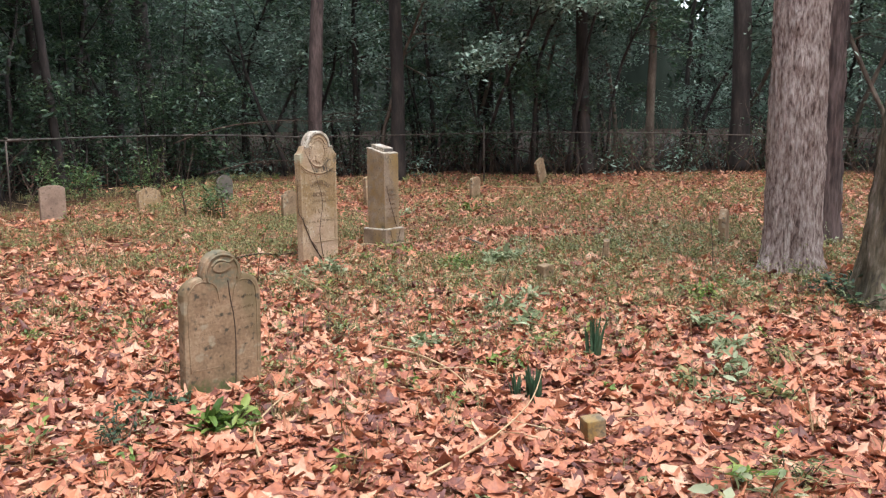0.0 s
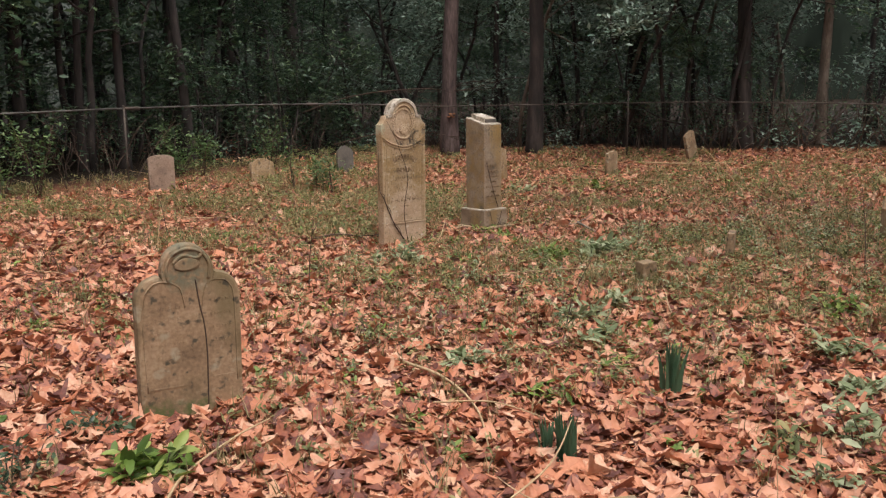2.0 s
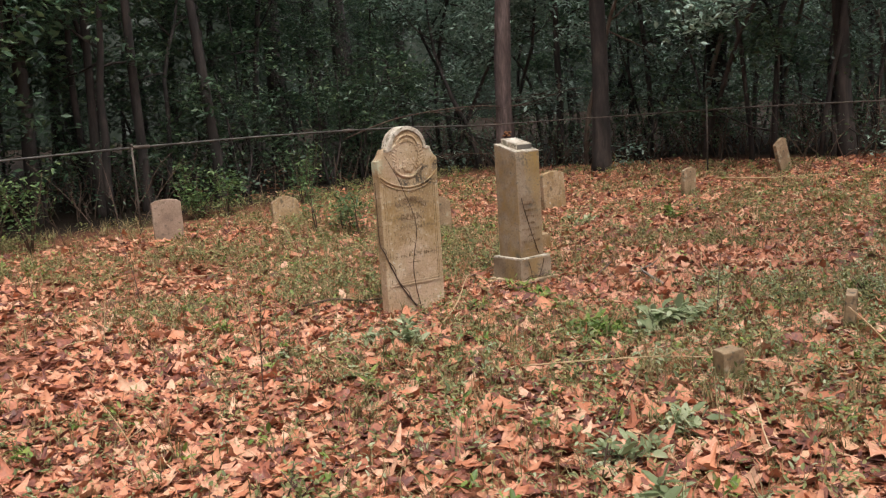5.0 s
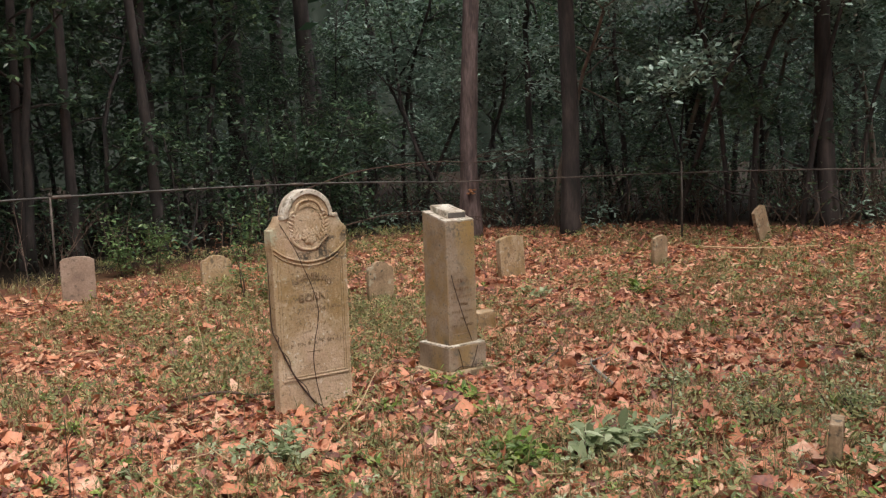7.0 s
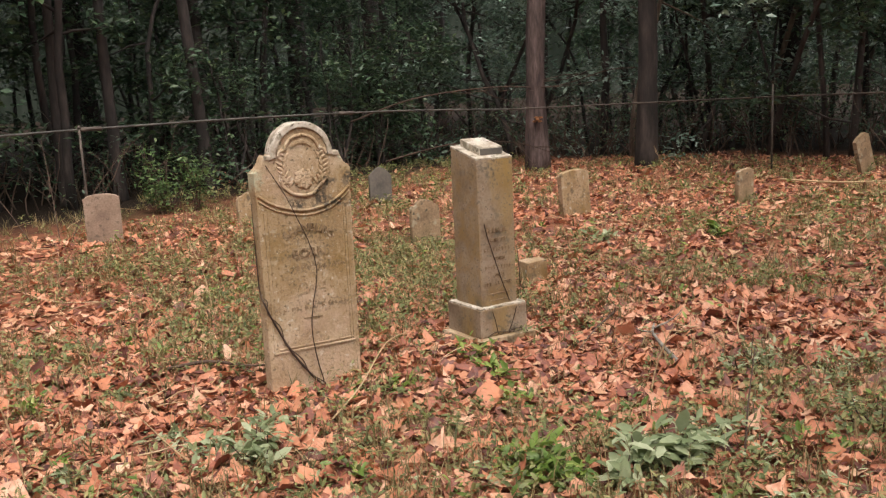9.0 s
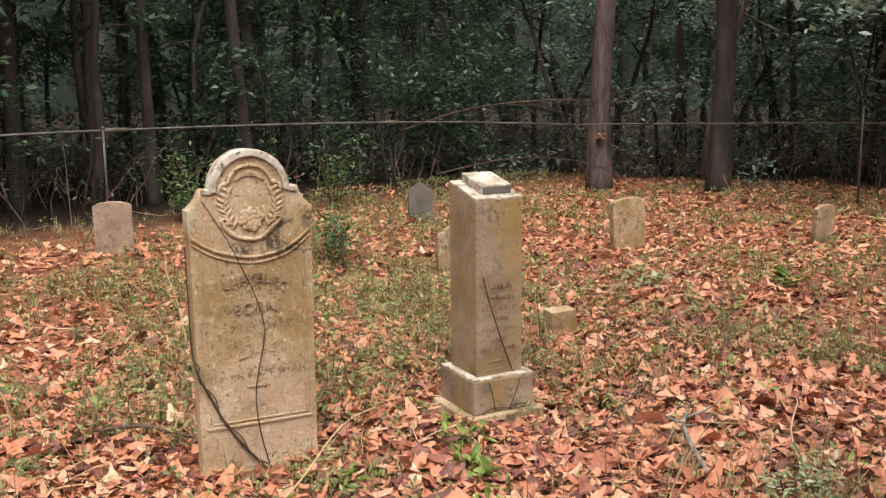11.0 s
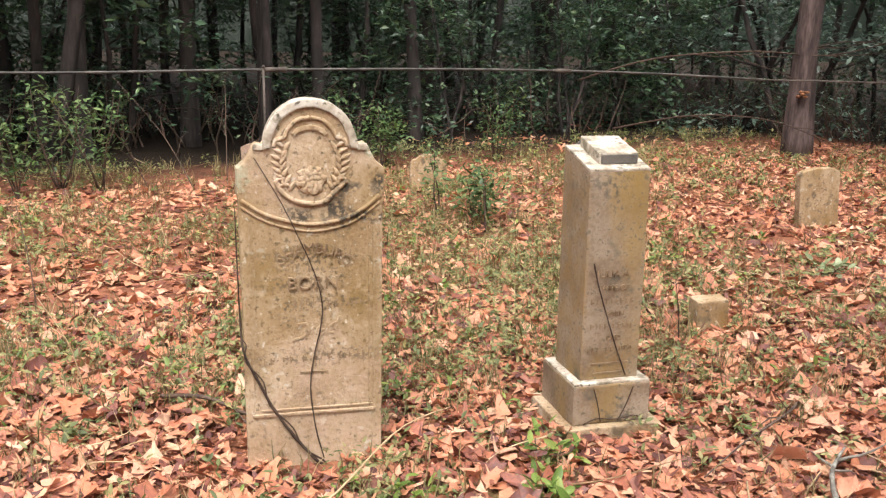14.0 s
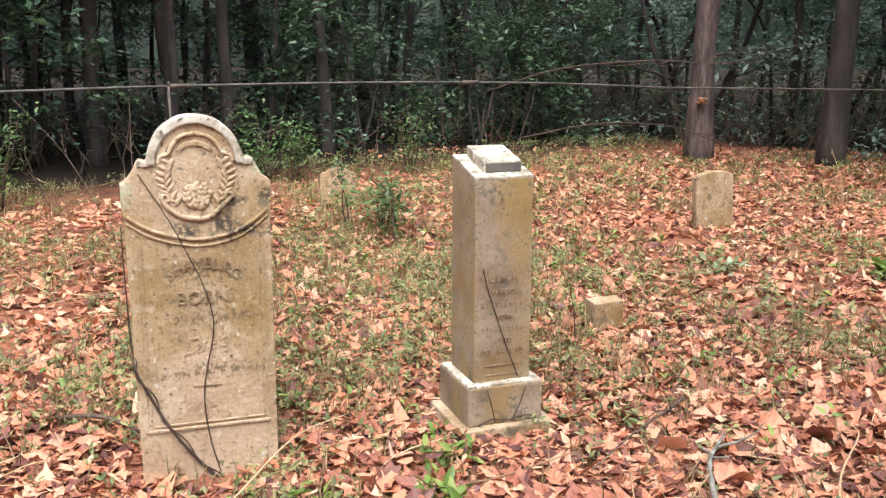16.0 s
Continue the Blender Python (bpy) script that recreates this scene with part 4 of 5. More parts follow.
def pillar_monument():
    """Square pillar on a base block and a plinth, with a broken cap stone on it."""
    x, y = -4.97, 9.25
    st = thing("pillar_monument", pose(x, y, G(x, y), 0, 0, 75), "square tan marble pillar monument on a stepped base, cap missing", "monument")
    part("plinth", box(0.41, 0.41, 0.17, (0, 0, -0.12), 0.008, 0.004, 1, 3), marble, st)
    part("base_block", box(0.33, 0.33, 0.165, (0, 0, 0.05), 0.008, 0.002, 1, 2), pillar_mat, st)
    # thin pale sheet that paints the sky's light on the base's top
    part("base_top", box(0.322, 0.322, 0.012, (0, 0, 0.212), 0.005), marble_cap, st, "upper face of the base, painted pale as sky-lit")
    def slope(bm, z0):
        """Tilts a block's upper side up towards the back."""
        for v in bm.verts:
            if v.co.z > z0:
                v.co.z += 0.26 * (v.co.y + 0.125)
        return bm

    part("shaft", slope(box(0.25, 0.25, 0.835, (0, 0, 0.222), 0.005, 0.0015, 1, 3), 1.0), pillar_mat, st)
    # the shaft's top gets the same painted brightness
    part("shaft_top", slope(box(0.252, 0.252, 0.012, (0, 0, 1.053), 0.004), 0), marble_cap, st, "sloping upper face of the shaft, painted pale as sky-lit")
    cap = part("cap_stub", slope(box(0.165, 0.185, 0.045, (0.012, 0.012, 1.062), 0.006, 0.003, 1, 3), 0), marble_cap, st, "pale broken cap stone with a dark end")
    part("cap_face", slope(box(0.15, 0.006, 0.034, (0.012, -0.083, 1.068), 0.002), 0), dark_stone, cap)
    f = -0.1265
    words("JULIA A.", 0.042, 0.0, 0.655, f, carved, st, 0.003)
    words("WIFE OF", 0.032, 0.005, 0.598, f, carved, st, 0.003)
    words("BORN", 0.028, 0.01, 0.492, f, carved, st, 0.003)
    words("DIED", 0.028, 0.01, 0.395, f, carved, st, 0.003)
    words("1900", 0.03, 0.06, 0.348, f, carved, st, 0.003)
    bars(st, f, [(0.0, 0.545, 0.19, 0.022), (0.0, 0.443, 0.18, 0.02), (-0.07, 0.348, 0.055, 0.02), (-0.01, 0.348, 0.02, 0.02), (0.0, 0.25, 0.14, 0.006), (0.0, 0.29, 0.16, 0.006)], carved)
    tube("vine", bend([(-0.09, f - 0.003, 0.70), (-0.07, f - 0.004, 0.62), (-0.03, f - 0.004, 0.5), (0.02, f - 0.004, 0.36), (0.07, f - 0.003, 0.235)], 30), 0.0025, vine_mat, st, 6, 0.5)
    for pts in ([(-0.08, 0.20), (-0.06, 0.13), (-0.045, 0.06)], [(0.09, 0.2), (0.06, 0.12), (0.03, 0.06)], [(-0.12, 0.055), (-0.06, 0.075), (0.02, 0.065), (0.1, 0.075), (0.14, 0.055)]):
        tube("vine", bend([(px, -0.167, pz) for px, pz in pts], 16), 0.0022, vine_mat, st, 6, 0.5)


near_headstone()
tall_headstone()
pillar_monument()
tablet(-10.3, 9.69, 62, 0.345, 0.5, 0.07, "small pinkish headstone with a low arched top under the trees", "segment", pink_stone)
tablet(-9.95, 11.27, 65, 0.36, 0.36, 0.09, "low pale headstone with worn shoulders behind a sapling", "shoulder", marble)
tablet(-7.57, 11.51, 68, 0.30, 0.44, 0.06, "small brown headstone with a shouldered top", "shoulder")
tablet(-7.22, 13.56, 68, 0.36, 0.52, 0.08, "cream headstone with a low arched top leaning a little", "segment", marble, (2, -5))
tablet(-5.98, 15.1, 70, 0.24, 0.4, 0.06, "short square headstone among dry leaves", "rough")
tablet(-5.43, 17.6, 72, 0.28, 0.54, 0.06, "narrow headstone that tilts sideways near the fence", "rough", mossy, (0, -20))
tablet(-9.94, 13.23, 60, 0.29, 0.46, 0.07, "dark pointed fieldstone marker at the wood's edge", "gothic", dark_stone)
tablet(-1.29, 9.54, 85, 0.24, 0.4, 0.07, "short brown headstone with a pointed top beside the tree", "gothic")
tablet(-0.12, 13.72, 85, 0.33, 0.46, 0.10, "dark headstone with a pale worn top", "round", dark_stone)
for x, y, w, d, h, yw, mt, lb in ((-5.64, 10.62, 0.19, 0.12, 0.18, 70, marble, "low tan marble footstone among leaves"), (-1.38, 3.95, 0.10, 0.09, 0.11, 40, pillar_mat, "small grey block footstone in the leaves"),
                                  (-2.52, 7.24, 0.13, 0.09, 0.16, 60, mossy, "dark stub of a footstone"), (-2.24, 8.3, 0.15, 0.06, 0.22, 100, mossy, "thin footstone with a pale top edge")):
    fs = thing("footstone", pose(x, y, G(x, y), 3, -4, yw), lb, "footstone", "footstones")
    part("block", box(w, d, h + 0.08, (0, 0, -0.08), 0.008, 0.006, 0.94, 2), mt, fs)


# ---- the fence along the wood ----
def fence():
    fe = thing("fence", pose(0, 0, 0), "old bent pipe fence rail on thin posts", "fence")
    line = bend([(-12.30, 0.50, 1.28), (-12.00, 4.00, 1.34), (-12.04, 7.37, 1.15), (-11.67, 10.22, 1.175), (-11.28, 12.42, 1.185), (-10.77, 14.55, 1.155), (-10.22, 16.27, 1.08)], 60)
    for a in range(0, 60, 15):
        seg = line[a:a + 16]
        tube("rail", seg, 0.014, pipe_mat, fe, 8)
        if a:
            d = (line[a + 1] - line[a - 1])
            tube("sleeve", [line[a] - d * 0.25, line[a] + d * 0.25], 0.025, rust, fe, 8)
    for x, y, z in ((-11.66, 10.22, 1.19), (-12.3, 0.6, 1.28), (-6.65, 17.5, 1.3)):
        post = tube("post", [(x, y, G(x, y) - 0.1), (x, y, z * 0.5), (x, y, z)], 0.014, rust, fe, 8)
        tube("post_cap", [(x, y, z), (x, y, z + 0.02), (x, y, z + 0.035)], [0.021, 0.02, 0.008], rust, post, 8)
    wire = bend([(-10.22, 16.27, 1.08), (-8.73, 17.24, 1.09), (-5.90, 17.55, 1.13), (-3.49, 17.52, 1.12), (-1.62, 17.97, 1.06), (0.86, 18.00, 0.98), (4.20, 17.60, 0.72)], 50)
    tube("wire", wire, 0.012, rust, fe, 6)
    post = tube("post", [(4.0, 17.6, G(4, 17.6) - 0.1), (4.0, 17.6, 0.8)], 0.022, pipe_mat, fe, 8)


fence()


# ---- low plants ----
def shrub(x, y, height, stems, leaves, size, mat, label, spread=0.06, seed=0, reach=0.25, name="shrub", category="shrub", group=""):
    rs = np.random.RandomState(seed)
    sh = thing(name, pose(x, y, G(x, y)), label, category, group)
    for s in range(stems):
        a = rs.rand() * 6.283
        h = height * (0.6 + 0.4 * rs.rand())
        stem = limb_path(rs, (0.03 * rs.randn(), 0.03 * rs.randn(), -0.02), (reach * math.cos(a), reach * math.sin(a), 1), h, 6, 0, 0.1)
        st = link("stem", mesh_np("stem", *tube_np(stem, np.linspace(0.004 + 0.006 * height, 0.002, 7), 5), smooth=True), twig_mat, sh)
        u = 0.2 + 0.8 * rs.rand(leaves) ** 0.7
        i = np.minimum((u * 6).astype(int), 5)
        pos = stem[i] + (stem[i + 1] - stem[i]) * (u * 6 - i)[:, None] + rs.randn(leaves, 3) * spread * np.array([1, 1, 0.6])
        link("leaves", mesh_np("leaves", *scatter(LEAF, LEAF_T, pos, rs.rand(leaves) * 6.283, rs.randn(leaves) * 0.4 - 0.2, rs.randn(leaves) * 0.4, size * (0.6 + 0.7 * rs.rand(leaves)))), mat, st)
    return sh


def blade_clump(x, y, n, height, seed, label):
    """A tuft of upright strap leaves."""
    rs = np.random.RandomState(seed)
    cl = thing("daffodil_clump", pose(x, y, G(x, y)), label, "plant", "daffodil clumps")
    for _ in range(n):
        a, h = rs.rand() * 6.283, height * (0.65 + 0.4 * rs.rand())
        r0 = 0.045 * rs.rand()
        d = 0.05 * rs.rand()
        w = 0.008 + 0.005 * rs.rand()
        b = rs.rand() * 3.14
        pts = []
        for k in range(5):
            u = k / 4
            c = np.array([(r0 + d * u * u) * math.cos(a), (r0 + d * u * u) * math.sin(a), h * u - 0.02])
            wd = w * (1 - 0.75 * u ** 3)
            s = np.array([math.cos(b), math.sin(b), 0]) * wd
            t = np.array([-math.sin(b), math.cos(b), 0]) * 0.003
            pts += [c - s, c + t, c + s]
        tr = []
        for k in range(4):
            for q in (0, 1):
                o = k * 3 + q
                tr += [(o, o + 1, o + 4), (o, o + 4, o + 3)]
        link("blade", mesh_np("blade", pts, tr, True), blade_mat, cl)


blade_clump(-1.67, 5.24, 22, 0.27, 1, "clump of upright blue-green daffodil leaves in dry leaves")
blade_clump(-1.78, 4.35, 24, 0.24, 2, "clump of upright blue-green daffodil leaves in dry leaves")
blade_clump(-1.88, 4.4, 12, 0.17, 3, "small clump of daffodil leaves in dry leaves")

# shrubs and saplings at the wood's edge
EDGE = "leafy evergreen sapling growing among the leaves"
for i, (x, y, h) in enumerate(((-8.27, 10.85, 0.82), (-8.87, 10.77, 0.98), (-8.6, 11.0, 0.5), (-11.88, 11.45, 0.95), (-11.75, 11.25, 0.6), (-11.55, 13.14, 1.05), (-11.22, 8.44, 1.2), (-11.53, 8.12, 1.1), (-11.08, 7.71, 0.8), (-11.54, 11.53, 0.8),
                               (-11.97, 6.81, 0.8))):
    shrub(x, y, h, 2 if i < 2 else 5, 70 if i < 2 else 62, 0.055 if i < 2 else 0.07, leaf_mid, EDGE, 0.07 if i < 2 else 0.085, 40 + i, 0.1 if i < 2 else 0.3, "sapling", "sapling", "saplings at the wood's edge")

# single weeds that stand out in the leaves
for i, (x, y, h, st, lv, sz, mt) in enumerate(((-4.54, 7.27, 0.2, 8, 13, 0.075, leaf_sage), (-3.18, 8.09, 0.2, 8, 12, 0.1, leaf_sage), (-4.71, 8.83, 0.13, 6, 8, 0.07, leaf_bright), (-2.98, 3.36, 0.15, 9, 12, 0.09, leaf_bright), (-2.54, 6.14, 0.15, 7, 12, 0.08, leaf_sage), (-1.07, 6.14, 0.18, 6, 12, 0.08, leaf_sage), (-2.28, 5.82, 0.2, 5, 12, 0.085, leaf_sage), (-2.20, 4.94, 0.1, 5, 8, 0.06, leaf_bright), (-2.74, 5.25, 0.12, 6, 12, 0.07, leaf_sage),
                                               (-4.39, 8.60, 0.13, 6, 9, 0.07, leaf_bright), (-4.55, 8.71, 0.09, 4, 8, 0.055, leaf_bright), (-3.23, 7.90, 0.2, 6, 14, 0.09, leaf_sage), (-3.59, 7.82, 0.13, 7, 14, 0.08, leaf_bright),
                                               (-4.80, 7.55, 0.1, 7, 12, 0.06, leaf_sage), (-5.06, 7.21, 0.1, 6, 10, 0.06, leaf_sage), (-0.72, 3.61, 0.16, 3, 7, 0.08, leaf_bright), (-0.83, 5.08, 0.2, 5, 12, 0.07, leaf_sage),
                                               (-0.61, 4.80, 0.2, 5, 12, 0.06, leaf_grey), (-1.04, 4.91, 0.18, 5, 12, 0.06, leaf_grey), (-3.63, 3.55, 0.12, 6, 14, 0.045, leaf_dark), (-3.48, 3.61, 0.1, 6, 14, 0.045, leaf_dark),
                                               (-5.26, 12.96, 0.15, 5, 10, 0.09, leaf_bright), (-6.08, 12.20, 0.13, 5, 9, 0.09, leaf_sage), (-0.15, 7.08, 0.35, 6, 18, 0.06, leaf_dark), (-0.24, 7.36, 0.3, 6, 18, 0.07, leaf_dark),
                                               (-0.92, 7.36, 0.15, 5, 10, 0.07, leaf_sage), (-4.94, 7.72, 0.07, 4, 8, 0.035, leaf_bright), (-4.83, 8.05, 0.08, 4, 8, 0.035, leaf_bright),
                                               (-5.00, 6.73, 0.1, 6, 9, 0.06, leaf_sage), (-3.43, 7.74, 0.14, 9, 16, 0.07, leaf_bright), (-3.22, 8.06, 0.16, 7, 14, 0.085, leaf_sage), (-4.09, 8.41, 0.1, 6, 10, 0.06, leaf_bright),
                                               (-3.17, 8.32, 0.14, 7, 14, 0.06, leaf_sage), (-3.46, 5.29, 0.22, 9, 22, 0.03, leaf_grey), (-3.34, 3.06, 0.2, 8, 20, 0.035, leaf_dark),
                                               (-5.27, 4.45, 0.1, 6, 12, 0.04, leaf_bright), (-0.89, 4.62, 0.16, 6, 14, 0.05, leaf_sage), (-0.69, 3.57, 0.2, 3, 7, 0.09, leaf_sage), (-0.82, 3.19, 0.1, 6, 9, 0.07, leaf_bright),
                                               (-0.94, 5.74, 0.12, 7, 13, 0.075, leaf_sage), (-0.62, 5.51, 0.2, 8, 22, 0.035, leaf_grey), (-2.45, 6.52, 0.14, 7, 14, 0.07, leaf_sage), (-5.56, 8.65, 0.1, 5, 9, 0.05, leaf_bright),
                                               (-3.46, 9.37, 0.2, 9, 24, 0.035, leaf_sage), (-4.69, 8.19, 0.09, 6, 10, 0.05, leaf_bright), (-4.76, 7.26, 0.12, 8, 14, 0.055, leaf_sage), (-1.19, 6.93, 0.2, 7, 16, 0.05, leaf_bright),
                                               (-2.33, 9.11, 0.22, 9, 24, 0.035, leaf_grey), (-2.68, 8.78, 0.2, 9, 24, 0.035, leaf_grey), (-1.79, 9.44, 0.22, 9, 24, 0.035, leaf_sage), (-1.52, 8.68, 0.22, 9, 24, 0.04, leaf_grey), (-6.00, 7.02, 0.12, 8, 14, 0.04, leaf_bright),
                                               (-0.41, 3.10, 0.2, 8, 22, 0.035, leaf_grey), (-0.51, 3.71, 0.18, 8, 22, 0.03, leaf_grey), (-5.74, 7.34, 0.12, 8, 14, 0.04, leaf_grey), (-6.02, 9.35, 0.12, 8, 16, 0.04, leaf_grey), (-6.43, 11.24, 0.14, 8, 16, 0.045, leaf_grey))):
    shrub(x, y, h, st, lv, sz, mt, "small green weed with oval leaves in dry leaves", 0.03, 80 + i, 0.8, "weed", "weed", "weeds among the leaves")


# bare twigs, dead stems and sticks
def stick(name, pts, r, mat, label, n=20, forks=0, seed=0):
    rs = np.random.RandomState(seed)
    p = bend(pts, n)
    st = tagged(tube(name, p, np.linspace(r, r * 0.4, n), mat, None, 6, 0.3), label, "twig")
    for _ in range(forks):
        i = rs.randint(n // 4, n - 2)
        b = limb_path(rs, p[i], (p[i + 1] - p[i]) / np.linalg.norm(p[i + 1] - p[i]) + 0.5 * rs.randn(3), 0.3 * np.linalg.norm(p[-1] - p[0]), 5, 0, 0.2)
        link("side_twig", mesh_np("side_twig", *tube_np(b, np.linspace(r * 0.5, r * 0.15, 6), 5), smooth=True), mat, st)
    return st


def on(x, y, z):
    return (x, y, G(x, y) + z)


DRY = "long pale dry stem lying on fallen leaves"
stick("dry_stem", [on(-3.5, 6.97, 0.06), on(-3.1, 7.1, 0.09), on(-2.75, 7.24, 0.1), on(-2.24, 7.41, 0.06)], 0.005, straw, DRY)
stick("fallen_branch", [on(-5.95, 7.72, 0.03), on(-5.75, 7.85, 0.07), on(-5.55, 7.95, 0.06), on(-5.38, 8.02, 0.08)], 0.011, twig_mat, "dark broken branch on fallen leaves beside the tall headstone", 20, 3, 12)
stick("fallen_branch", [on(-4.62, 10.1, 0.04), on(-4.5, 9.85, 0.07), on(-4.42, 9.55, 0.06), on(-4.3, 9.2, 0.04)], 0.007, twig_mat, "thin dark branch lying on fallen leaves", 20, 3, 13)
stick("dry_stem", [on(-2.99, 4.99, 0.05), on(-2.64, 4.83, 0.06), on(-2.31, 4.57, 0.05), on(-2.07, 4.26, 0.04)], 0.009, straw, DRY)
stick("dry_stem", [on(-2.50, 4.52, 0.05), on(-2.26, 4.62, 0.07), on(-2.01, 4.62, 0.05)], 0.005, straw, DRY)
stick("dry_stem", [on(-1.86, 3.12, 0.05), on(-1.77, 3.63, 0.06), on(-1.71, 4.04, 0.12), on(-1.69, 4.20, 0.25)], 0.006, straw, DRY)
stick("dry_stem", [on(-4.65, 7.74, 0.02), on(-4.66, 7.94, 0.12), on(-4.80, 8.25, 0.22), on(-4.96, 8.55, 0.18)], 0.005, straw, "thin arching dry stem beside the tall headstone")
stick("dry_stem", [on(-2.60, 3.07, 0.05), on(-2.82, 3.37, 0.05), on(-2.91, 3.72, 0.06), on(-2.86, 3.87, 0.1)], 0.007, straw, DRY)
stick("fallen_twig", [on(-3.72, 9.23, 0.03), on(-3.86, 9.34, 0.06), on(-4.05, 9.55, 0.07), on(-4.19, 9.81, 0.05)], 0.014, lichen_twig, "lichened broken twig on fallen leaves", 20, 3, 2)
stick("fallen_twig", [on(-3.36, 9.30, 0.04), on(-3.64, 9.71, 0.09), on(-3.81, 10.11, 0.1), on(-4.00, 10.31, 0.03)], 0.005, straw, DRY)
stick("fallen_branch", [(-12.46, 15.09, 0.98), (-11.67, 15.75, 1.30), (-10.76, 16.60, 1.42), (-10.04, 17.24, 1.39), (-9.34, 17.81, 1.61), (-8.73, 17.97, 1.59)], 0.015, vine_mat, "dead fallen branch caught against the pine trunk", 26, 6, 5)
stick("fallen_branch", [(-11.74, 15.14, 0.37), (-11.03, 15.89, 0.58), (-10.30, 16.52, 0.56), (-9.76, 16.95, 0.33)], 0.014, vine_mat, "dead branch leaning in the underbrush", 20, 4, 6)
stick("fallen_branch", [on(-6.14, 16.54, 0.05), on(-5.31, 16.30, 0.07), on(-4.47, 16.73, 0.06)], 0.016, straw, "pale fallen branch on the ground near the fence", 20, 2, 7)
stick("tall_dead_weed", [on(-0.95, 4.17, -0.02), on(-0.99, 4.14, 0.6), on(-1.07, 4.10, 1.05), on(-1.17, 4.07, 1.2), on(-1.21, 4.05, 1.25)], 0.0017, straw, "tall thin dead weed stem with a bent tip", 20, 0, 8)
for i, (x, y, h, dx, dy) in enumerate(((-10.98, 9.26, 1.05, -0.5, -0.6), (-10.77, 9.54, 0.95, 0.3, 0.6), (-11.19, 8.87, 0.8, 0.2, -0.5), (-11.25, 9.66, 1.0, -0.6, 0.2))):
    stick("dead_branch", [on(x, y, -0.02), on(x + 0.4 * dx, y + 0.4 * dy, 0.5 * h), on(x + dx, y + dy, h)], 0.006, twig_mat, "bare dead brush at the wood's edge", 16, 4, 20 + i)
stick("hanging_vine", [(-12.06, 21.80, 4.97), (-11.35, 21.85, 4.69), (-10.39, 21.74, 3.71), (-9.85, 21.66, 3.13)], 0.018, bark_pale, "pale bare vine arching among the trees", 20)
stick("hanging_vine", [(-10.16, 22.04, 5.36), (-9.85, 21.67, 4.07), (-9.79, 21.41, 3.24), (-9.95, 21.35, 3.13)], 0.018, bark_pale, "pale bare vine hanging among the trees", 20)

rs = np.random.RandomState(77)
for i, (x, y, h) in enumerate(((-4.67, 6.20, 0.55), (-4.09, 5.09, 0.45), (-5.18, 6.62, 0.6), (-2.54, 5.97, 0.4), (-3.60, 8.69, 0.45), (-3.47, 6.85, 0.35), (-1.24, 8.00, 0.6), (-6.95, 8.69, 0.5), (-6.64, 6.49, 0.6), (-7.59, 7.43, 0.6), (-0.44, 4.34, 0.4),
                               (-6.23, 7.46, 0.45), (-5.46, 10.22, 0.4), (-7.07, 15.38, 0.6), (-1.72, 8.93, 0.45), (-2.96, 8.24, 0.4))):
    a = rs.rand() * 6.283
    stick("dead_weed", [on(x, y, -0.02), on(x + 0.05 * math.cos(a), y + 0.05 * math.sin(a), 0.5 * h), on(x + 0.16 * math.cos(a), y + 0.16 * math.sin(a), h)], 0.0045, straw if i % 3 else twig_mat,
          "thin upright dead weed stem", 12, 2, 60 + i)

# fungus on the pine stump
fu = thing("bracket_fungus", pose(-10.17, 16.95, 0.86), "orange bracket fungus on the pine trunk", "fungus")
for k in range(5):
    bm = bmesh.new()
    bmesh.ops.create_icosphere(bm, subdivisions=2, radius=0.035)
    for v in bm.verts:
        v.co = Vector((v.co.x * (1 + 0.3 * noise.noise(v.co * 20)) + 0.032 * (k - 2), v.co.y + 0.02 * (k % 2), v.co.z * 0.5 + 0.03 * ((k * 2) % 3)))
    part("bracket", bm, fungus, fu, smooth=True)


# ---- what lies and grows all over the ground ----
STONES = [(-3.43, 3.98, 0.13), (-5.165, 8.09, 0.13), (-4.97, 9.25, 0.24), (-0.62, 8.25, 0.36), (0.04, 7.3, 0.34), (-0.36, 10.2, 0.25)]


def free(x, y):
    ok = np.ones(len(x), bool)
    for a, b, r in STONES:
        ok &= (x - a) ** 2 + (y - b) ** 2 > r * r
    return ok


def green(x, y):
    """Where the low green growth is thick, 0 to 1."""
    g = np.sin(0.9 * x + 1.7) * np.sin(0.75 * y + 0.4) + 0.6 * np.sin(2.1 * x - 1.3 * y) + 0.5 * np.sin(3.7 * y + 1.1 * x + 2)
    g = g + 1.5 * np.exp(-((x + 2.6) ** 2 / 3 + (y - 8.5) ** 2 / 6)) + 0.9 * np.exp(-((x + 3.5) ** 2 / 20 + (y - 14.5) ** 2 / 6)) + 1.0 * np.exp(-((x + 9) ** 2 / 3 + (y - 10.3) ** 2 / 6))
    g = g - 1.2 * np.exp(-((x + 1.5) ** 2 / 6 + (y - 2.6) ** 2 / 5)) + 0.35 * np.clip((y - 9) / 3, 0, 1)
    return 1 / (1 + np.exp(-2.2 * (g - 0.35)))


